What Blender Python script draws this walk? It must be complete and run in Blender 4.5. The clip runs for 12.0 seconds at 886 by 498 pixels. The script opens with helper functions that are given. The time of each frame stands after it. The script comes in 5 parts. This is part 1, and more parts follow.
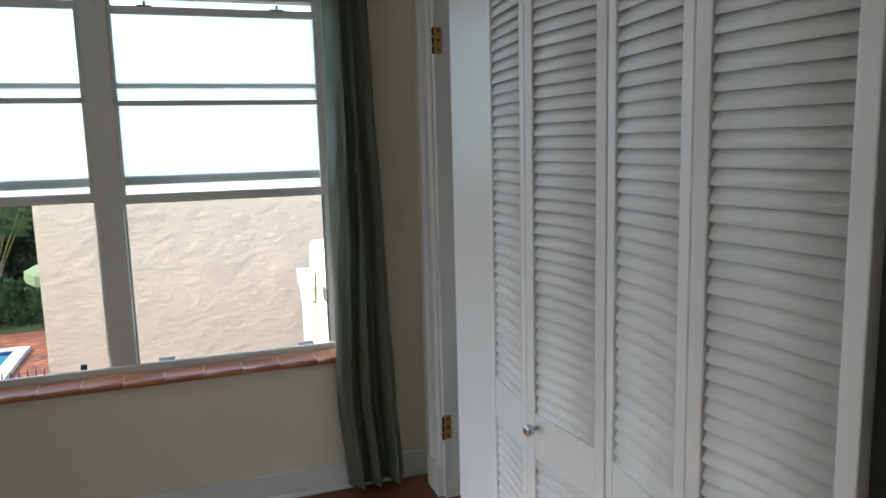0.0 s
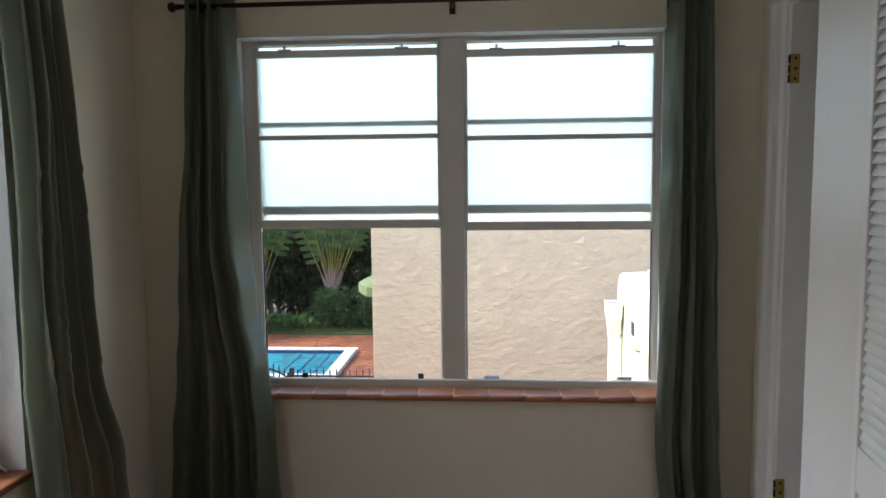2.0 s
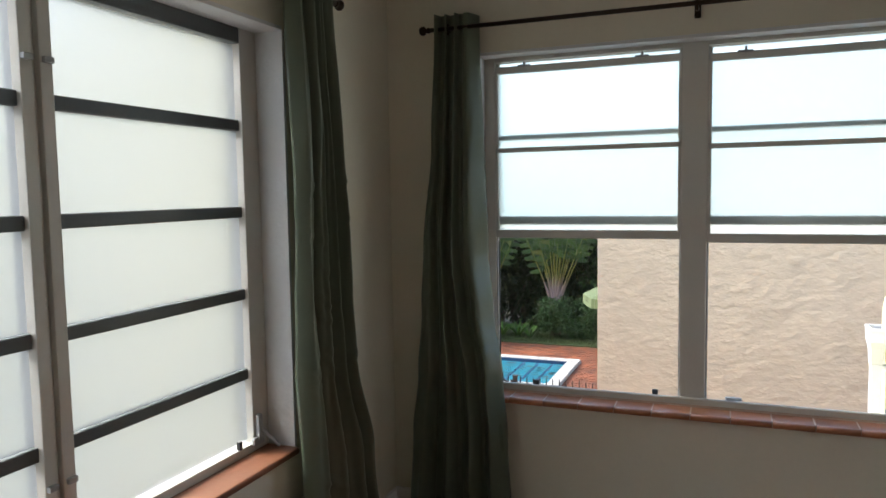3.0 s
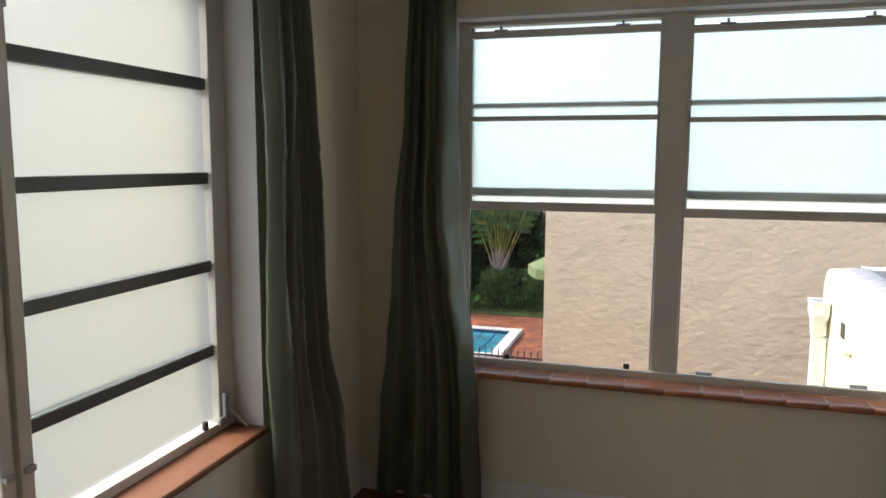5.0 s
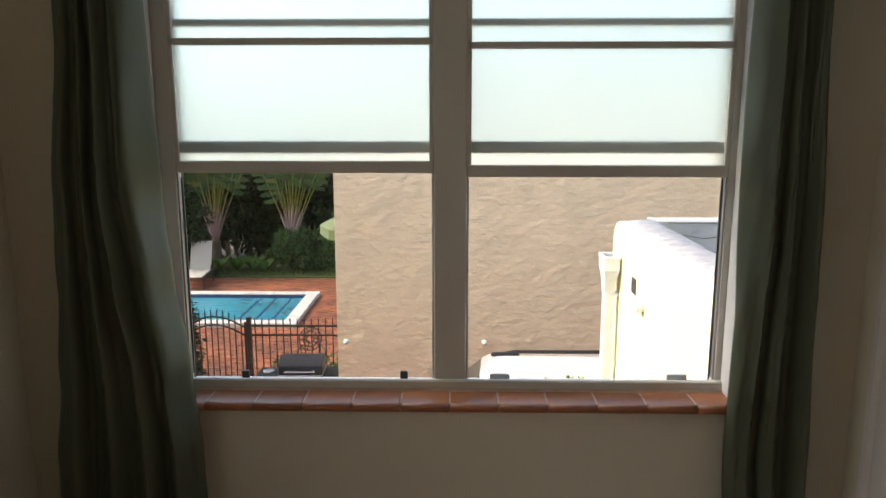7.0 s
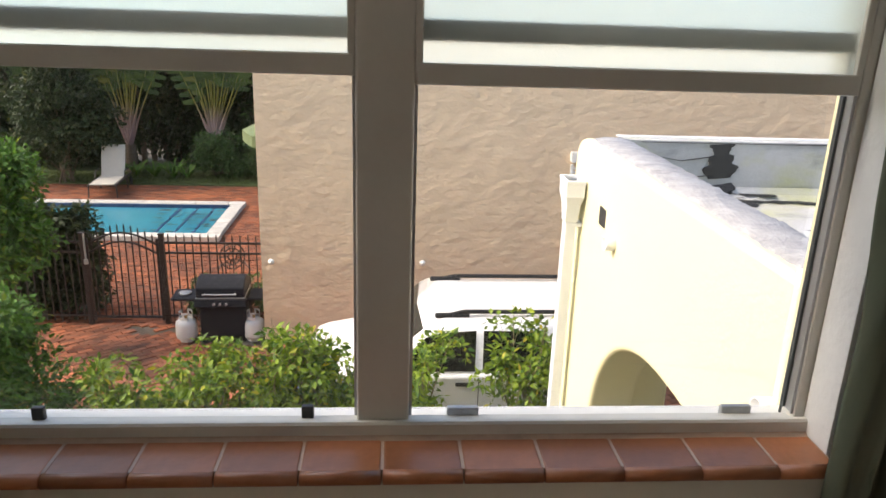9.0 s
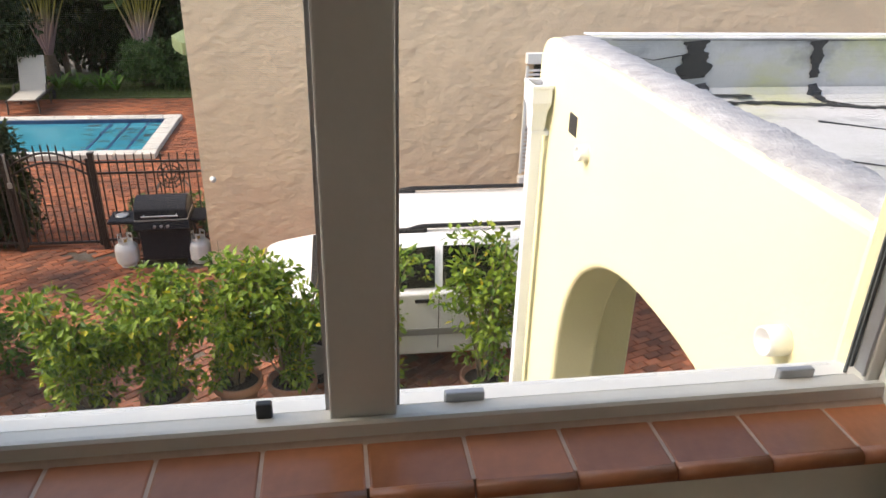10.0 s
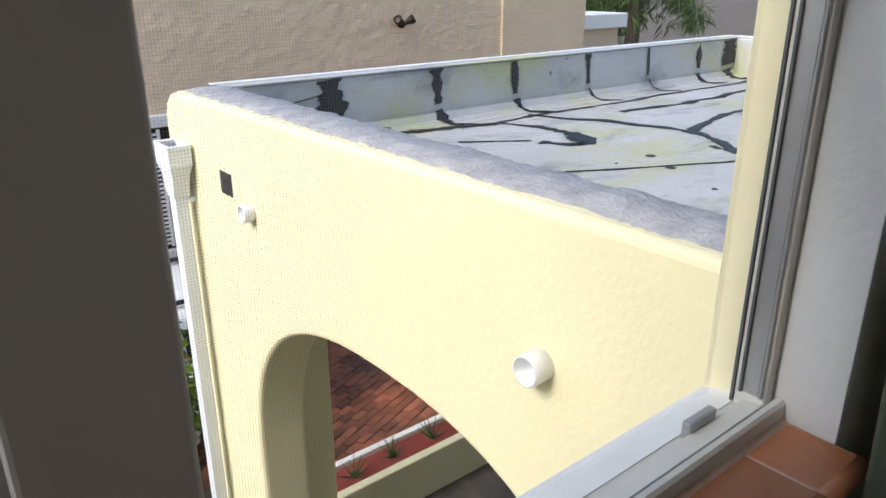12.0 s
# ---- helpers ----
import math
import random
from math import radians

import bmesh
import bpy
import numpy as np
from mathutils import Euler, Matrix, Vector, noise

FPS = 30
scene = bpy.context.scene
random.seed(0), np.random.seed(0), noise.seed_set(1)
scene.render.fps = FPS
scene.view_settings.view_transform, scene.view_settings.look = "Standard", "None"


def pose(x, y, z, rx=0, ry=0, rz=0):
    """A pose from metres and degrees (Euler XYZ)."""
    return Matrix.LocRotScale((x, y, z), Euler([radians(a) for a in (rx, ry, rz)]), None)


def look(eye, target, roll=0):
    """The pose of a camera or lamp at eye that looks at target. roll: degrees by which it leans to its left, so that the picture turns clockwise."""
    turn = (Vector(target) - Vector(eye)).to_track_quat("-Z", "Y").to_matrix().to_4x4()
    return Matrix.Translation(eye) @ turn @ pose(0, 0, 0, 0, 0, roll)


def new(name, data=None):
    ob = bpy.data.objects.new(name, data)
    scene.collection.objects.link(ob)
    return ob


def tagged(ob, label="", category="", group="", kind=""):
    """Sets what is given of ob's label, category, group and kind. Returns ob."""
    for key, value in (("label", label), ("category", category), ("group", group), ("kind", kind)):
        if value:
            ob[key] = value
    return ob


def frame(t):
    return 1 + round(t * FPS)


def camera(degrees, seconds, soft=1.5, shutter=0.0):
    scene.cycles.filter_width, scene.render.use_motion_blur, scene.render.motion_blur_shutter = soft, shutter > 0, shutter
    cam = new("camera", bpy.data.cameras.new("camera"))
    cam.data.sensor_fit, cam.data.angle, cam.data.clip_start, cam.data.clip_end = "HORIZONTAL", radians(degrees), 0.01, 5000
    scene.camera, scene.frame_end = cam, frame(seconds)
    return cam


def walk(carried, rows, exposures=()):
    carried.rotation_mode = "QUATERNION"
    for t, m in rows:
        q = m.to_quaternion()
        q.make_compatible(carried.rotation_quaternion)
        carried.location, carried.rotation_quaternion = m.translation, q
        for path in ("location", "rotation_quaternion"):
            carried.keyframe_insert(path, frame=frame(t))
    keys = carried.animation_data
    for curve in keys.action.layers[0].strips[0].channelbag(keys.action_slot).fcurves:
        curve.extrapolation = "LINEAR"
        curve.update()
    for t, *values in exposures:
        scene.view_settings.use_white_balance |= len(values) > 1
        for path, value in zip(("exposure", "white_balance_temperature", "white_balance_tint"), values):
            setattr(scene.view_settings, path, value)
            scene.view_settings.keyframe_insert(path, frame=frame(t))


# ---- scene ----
cam = camera(62.9, 12.0)
PATH = [
    (0, (0.287, -0.1, 1.482), (0.941, 1.767, 1.19), -1.5),
    (0.5, (0.25, -0.078, 1.484), (0.71, 1.85, 1.216), -1.2),
    (1, (0.196, -0.07, 1.488), (0.461, 1.894, 1.225), -1.2),
    (1.5, (0.172, -0.079, 1.49), (0.216, 1.907, 1.256), -1.6),
    (2, (0.168, -0.085, 1.497), (0.03, 1.9, 1.301), -0.6),
    (2.5, (0.17, -0.109, 1.496), (-0.248, 1.839, 1.326), -0.7),
    (3, (0.129, -0.132, 1.497), (-0.602, 1.722, 1.338), -0.9),
    (3.2, (0.174, -0.152, 1.501), (-0.681, 1.649, 1.345), -0.3),
    (4.8, (-0.01, -0.129, 1.497), (-0.702, 1.732, 1.259), 0.6),
    (5, (-0.032, -0.079, 1.499), (-0.605, 1.821, 1.254), 0.3),
    (5.5, (0.022, 0.074, 1.496), (-0.385, 2.014, 1.236), -1.9),
    (6, (0.092, 0.318, 1.495), (-0.224, 2.276, 1.235), -0.2),
    (6.5, (0.097, 0.522, 1.47), (-0.081, 2.49, 1.165), -0.1),
    (7, (0.017, 0.772, 1.46), (-0.018, 2.739, 1.095), -0.0),
    (7.2, (-0.004, 0.847, 1.457), (-0.051, 2.805, 1.051), -0.2),
    (8.8, (0.019, 1.604, 1.398), (0.099, 3.514, 0.81), 2.0),
    (9, (0.012, 1.715, 1.387), (0.156, 3.613, 0.773), 1.9),
    (9.5, (-0.028, 1.856, 1.366), (0.171, 3.688, 0.59), 1.9),
    (10, (-0.024, 2.078, 1.324), (0.255, 3.867, 0.475), 1.5),
    (10.5, (-0.046, 2.229, 1.251), (0.336, 3.981, 0.366), 2.4),
    (11, (-0.095, 2.377, 1.191), (0.535, 4.043, 0.283), 1.3),
    (11.5, (-0.107, 2.515, 1.166), (0.99, 3.971, 0.342), 2.5),
    (12, (-0.072, 2.571, 1.193), (1.113, 4.021, 0.49), -0.2),
]
EXPOSURES = [(0, 2.23, 6050, 5), (1.5, 2.07, 6250, 7), (3, 1.9, 6550, 8), (5, 1.8, 6950, 9), (7, 1.66, 7500, 10), (9, 1.54, 7500, 12), (10.5, 1.45, 7350, 12), (11.2, 1.24, 6950, 11), (12, 0.96, 6500, 10)]
walk(cam, [(t, look(eye, target, roll)) for t, eye, target, roll in PATH], EXPOSURES)

# ---- world, sun ----
world = bpy.data.worlds.new("world")
scene.world = world
world.use_nodes = True
wn, wl = world.node_tree.nodes, world.node_tree.links
sky = wn.new("ShaderNodeTexSky")
sky.sky_type, sky.sun_disc = "NISHITA", False
sky.sun_elevation, sky.sun_rotation = radians(40), radians(269)
sky.dust_density, sky.air_density, sky.ozone_density = 2.2, 1.0, 1.0
wn["Background"].inputs["Strength"].default_value = 0.15
wl.new(sky.outputs["Color"], wn["Background"].inputs["Color"])
sun = new("sun", bpy.data.lights.new("sun", "SUN"))
sun.data.energy, sun.data.angle, sun.data.color = 1.5, radians(25), (1.0, 0.97, 0.92)
sun.matrix_world = look((0, 0, 0), (-math.sin(radians(269)) * math.cos(radians(40)), -math.cos(radians(269)) * math.cos(radians(40)), -math.sin(radians(40))))


def sky_lamp(name, m, width, height, watts, colour):
    """Sky light that comes in through frosted panes."""
    lamp = new(name, bpy.data.lights.new(name, "AREA"))
    lamp.data.shape, lamp.data.size, lamp.data.size_y, lamp.data.energy = "RECTANGLE", width, height, watts
    lamp.data.color = colour
    lamp.matrix_world = m


sky_lamp("window_light", look((0, 3.055, 1.67), (0, 0, 1.67)), 1.66, 0.76, 0.98, (0.92, 0.97, 1.0))
sky_lamp("side_window_light", look((-1.53, 1.18, 1.32), (0, 1.18, 1.32)), 1.6, 1.42, 1.35, (1.0, 0.98, 0.93))


# ---- materials ----
def surf(name, col, rough=0.6, var=0.12, scale=3.0, fine=90.0, bump=0.1, metal=0.0, col2=None, patch=0.5, dist=0.004, stretch=(1, 1, 1), coat=0.0, per_object=0.0, island=0.0):
    """A painted, plastered or natural surface: two scales of colour change, uneven gloss and fine relief."""
    m = bpy.data.materials.new(name)
    m.use_nodes = True
    n, l = m.node_tree.nodes, m.node_tree.links
    b = n["Principled BSDF"]
    tc, mp = n.new("ShaderNodeTexCoord"), n.new("ShaderNodeMapping")
    mp.inputs["Scale"].default_value = stretch
    l.new(tc.outputs["Object"], mp.inputs["Vector"])
    big, small = n.new("ShaderNodeTexNoise"), n.new("ShaderNodeTexNoise")
    big.inputs["Scale"].default_value, big.inputs["Detail"].default_value = scale, 5
    small.inputs["Scale"].default_value, small.inputs["Detail"].default_value = fine, 3
    for t in (big, small):
        l.new(mp.outputs["Vector"], t.inputs["Vector"])
    c2 = col2 or tuple(c * (1 - 2 * var) for c in col)
    ramp = n.new("ShaderNodeValToRGB")
    ramp.color_ramp.elements[0].position, ramp.color_ramp.elements[1].position = 0.5 - patch / 2, 0.5 + patch / 2
    ramp.color_ramp.elements[0].color, ramp.color_ramp.elements[1].color = (*c2, 1), (*col, 1)
    l.new(big.outputs["Fac"], ramp.inputs["Fac"])
    mix = n.new("ShaderNodeMix")
    mix.data_type, mix.blend_type = "RGBA", "MULTIPLY"
    mix.inputs["Factor"].default_value = 1.0
    grain = n.new("ShaderNodeMapRange")
    grain.inputs["To Min"].default_value, grain.inputs["To Max"].default_value = 1 - var, 1 + var
    l.new(small.outputs["Fac"], grain.inputs["Value"])
    l.new(ramp.outputs["Color"], mix.inputs["A"])
    l.new(grain.outputs["Result"], mix.inputs["B"])
    out = mix.outputs["Result"]
    if per_object or island:
        info, vary, hsv = n.new("ShaderNodeNewGeometry" if island else "ShaderNodeObjectInfo"), n.new("ShaderNodeMapRange"), n.new("ShaderNodeHueSaturation")
        vary.inputs["To Min"].default_value, vary.inputs["To Max"].default_value = 1 - per_object - island, 1 + per_object + island
        l.new(info.outputs["Random Per Island" if island else "Random"], vary.inputs["Value"])
        l.new(vary.outputs["Result"], hsv.inputs["Value"])
        l.new(out, hsv.inputs["Color"])
        out = hsv.outputs["Color"]
    l.new(out, b.inputs["Base Color"])
    rr = n.new("ShaderNodeMapRange")
    rr.inputs["To Min"].default_value, rr.inputs["To Max"].default_value = max(0.02, rough - 0.12), min(1, rough + 0.12)
    l.new(big.outputs["Fac"], rr.inputs["Value"])
    l.new(rr.outputs["Result"], b.inputs["Roughness"])
    b.inputs["Metallic"].default_value, b.inputs["Coat Weight"].default_value = metal, coat
    if bump:
        bp, add = n.new("ShaderNodeBump"), n.new("ShaderNodeMath")
        add.operation = "ADD"
        l.new(big.outputs["Fac"], add.inputs[0])
        l.new(small.outputs["Fac"], add.inputs[1])
        l.new(add.outputs["Value"], bp.inputs["Height"])
        bp.inputs["Strength"].default_value, bp.inputs["Distance"].default_value = bump, dist
        l.new(bp.outputs["Normal"], b.inputs["Normal"])
    return m


def leafy(name, dark, light, tip, rough=0.62):
    """Leaves: each one its own green, a few turning yellow."""
    m = bpy.data.materials.new(name)
    m.use_nodes = True
    n, l = m.node_tree.nodes, m.node_tree.links
    b = n["Principled BSDF"]
    geo, ramp = n.new("ShaderNodeNewGeometry"), n.new("ShaderNodeValToRGB")
    e = ramp.color_ramp.elements
    e[0].color, e[1].color = (*dark, 1), (*tip, 1)
    mid, late = e.new(0.75), e.new(0.94)
    mid.color, late.color = (*light, 1), (*light, 1)
    l.new(geo.outputs["Random Per Island"], ramp.inputs["Fac"])
    l.new(ramp.outputs["Color"], b.inputs["Base Color"])
    b.inputs["Roughness"].default_value = rough
    tr, mx = n.new("ShaderNodeBsdfTranslucent"), n.new("ShaderNodeMixShader")
    l.new(ramp.outputs["Color"], tr.inputs["Color"])
    mx.inputs["Fac"].default_value = 0.25
    l.new(b.outputs["BSDF"], mx.inputs[1])
    l.new(tr.outputs["BSDF"], mx.inputs[2])
    l.new(mx.outputs["Shader"], n["Material Output"].inputs["Surface"])
    return m


def height_ramp(name, stops, rough=0.55):
    """A stalk whose colour changes from its foot to its tip, along its own z."""
    m = bpy.data.materials.new(name)
    m.use_nodes = True
    n, l = m.node_tree.nodes, m.node_tree.links
    tc, sp, ramp, noi, add = n.new("ShaderNodeTexCoord"), n.new("ShaderNodeSeparateXYZ"), n.new("ShaderNodeValToRGB"), n.new("ShaderNodeTexNoise"), n.new("ShaderNodeMath")
    l.new(tc.outputs["Object"], sp.inputs["Vector"])
    l.new(tc.outputs["Object"], noi.inputs["Vector"])
    noi.inputs["Scale"].default_value = 9
    add.operation = "MULTIPLY_ADD"
    l.new(noi.outputs["Fac"], add.inputs[0])
    add.inputs[1].default_value = 0.5
    l.new(sp.outputs["Z"], add.inputs[2])
    rng = n.new("ShaderNodeMapRange")
    rng.inputs["From Min"].default_value, rng.inputs["From Max"].default_value = stops[0][0] + 0.25, stops[-1][0] + 0.25
    l.new(add.outputs["Value"], rng.inputs["Value"])
    l.new(rng.outputs["Result"], ramp.inputs["Fac"])
    e = ramp.color_ramp.elements
    span = stops[-1][0] - stops[0][0]
    e[0].color, e[1].color = (*stops[0][1], 1), (*stops[-1][1], 1)
    for z, c in stops[1:-1]:
        e.new((z - stops[0][0]) / span).color = (*c, 1)
    l.new(ramp.outputs["Color"], n["Principled BSDF"].inputs["Base Color"])
    n["Principled BSDF"].inputs["Roughness"].default_value = rough
    return m


def mesh_screen(name):
    """Fine insect mesh: dark threads with open holes between them."""
    m = bpy.data.materials.new(name)
    m.use_nodes = True
    n, l = m.node_tree.nodes, m.node_tree.links
    tc, sp = n.new("ShaderNodeTexCoord"), n.new("ShaderNodeSeparateXYZ")
    l.new(tc.outputs["Object"], sp.inputs["Vector"])
    hits = []
    for axis in ("X", "Z"):
        mul, fr, less = n.new("ShaderNodeMath"), n.new("ShaderNodeMath"), n.new("ShaderNodeMath")
        mul.operation, fr.operation, less.operation = "MULTIPLY", "FRACT", "LESS_THAN"
        mul.inputs[1].default_value, less.inputs[1].default_value = 1 / 0.0024, 0.042
        l.new(sp.outputs[axis], mul.inputs[0])
        l.new(mul.outputs["Value"], fr.inputs[0])
        l.new(fr.outputs["Value"], less.inputs[0])
        hits.append(less)
    mx = n.new("ShaderNodeMath")
    mx.operation = "MAXIMUM"
    l.new(hits[0].outputs["Value"], mx.inputs[0])
    l.new(hits[1].outputs["Value"], mx.inputs[1])
    tr, mix = n.new("ShaderNodeBsdfTransparent"), n.new("ShaderNodeMixShader")
    l.new(mx.outputs["Value"], mix.inputs["Fac"])
    l.new(tr.outputs["BSDF"], mix.inputs[1])
    l.new(n["Principled BSDF"].outputs["BSDF"], mix.inputs[2])
    n["Principled BSDF"].inputs["Base Color"].default_value = (0.30, 0.30, 0.29, 1)
    l.new(mix.outputs["Shader"], n["Material Output"].inputs["Surface"])
    return m


def glass(name, rough=0.0, tint=(0.97, 0.99, 0.98)):
    m = bpy.data.materials.new(name)
    m.use_nodes = True
    n, l = m.node_tree.nodes, m.node_tree.links
    b = n["Principled BSDF"]
    b.inputs["Base Color"].default_value = (*tint, 1)
    b.inputs["Transmission Weight"].default_value, b.inputs["IOR"].default_value = 1.0, 1.45
    b.inputs["Roughness"].default_value = rough
    if rough:
        noi, bp = n.new("ShaderNodeTexNoise"), n.new("ShaderNodeBump")
        noi.inputs["Scale"].default_value = 160
        bp.inputs["Strength"].default_value, bp.inputs["Distance"].default_value = 0.25, 0.002
        l.new(noi.outputs["Fac"], bp.inputs["Height"])
        l.new(bp.outputs["Normal"], b.inputs["Normal"])
    return m


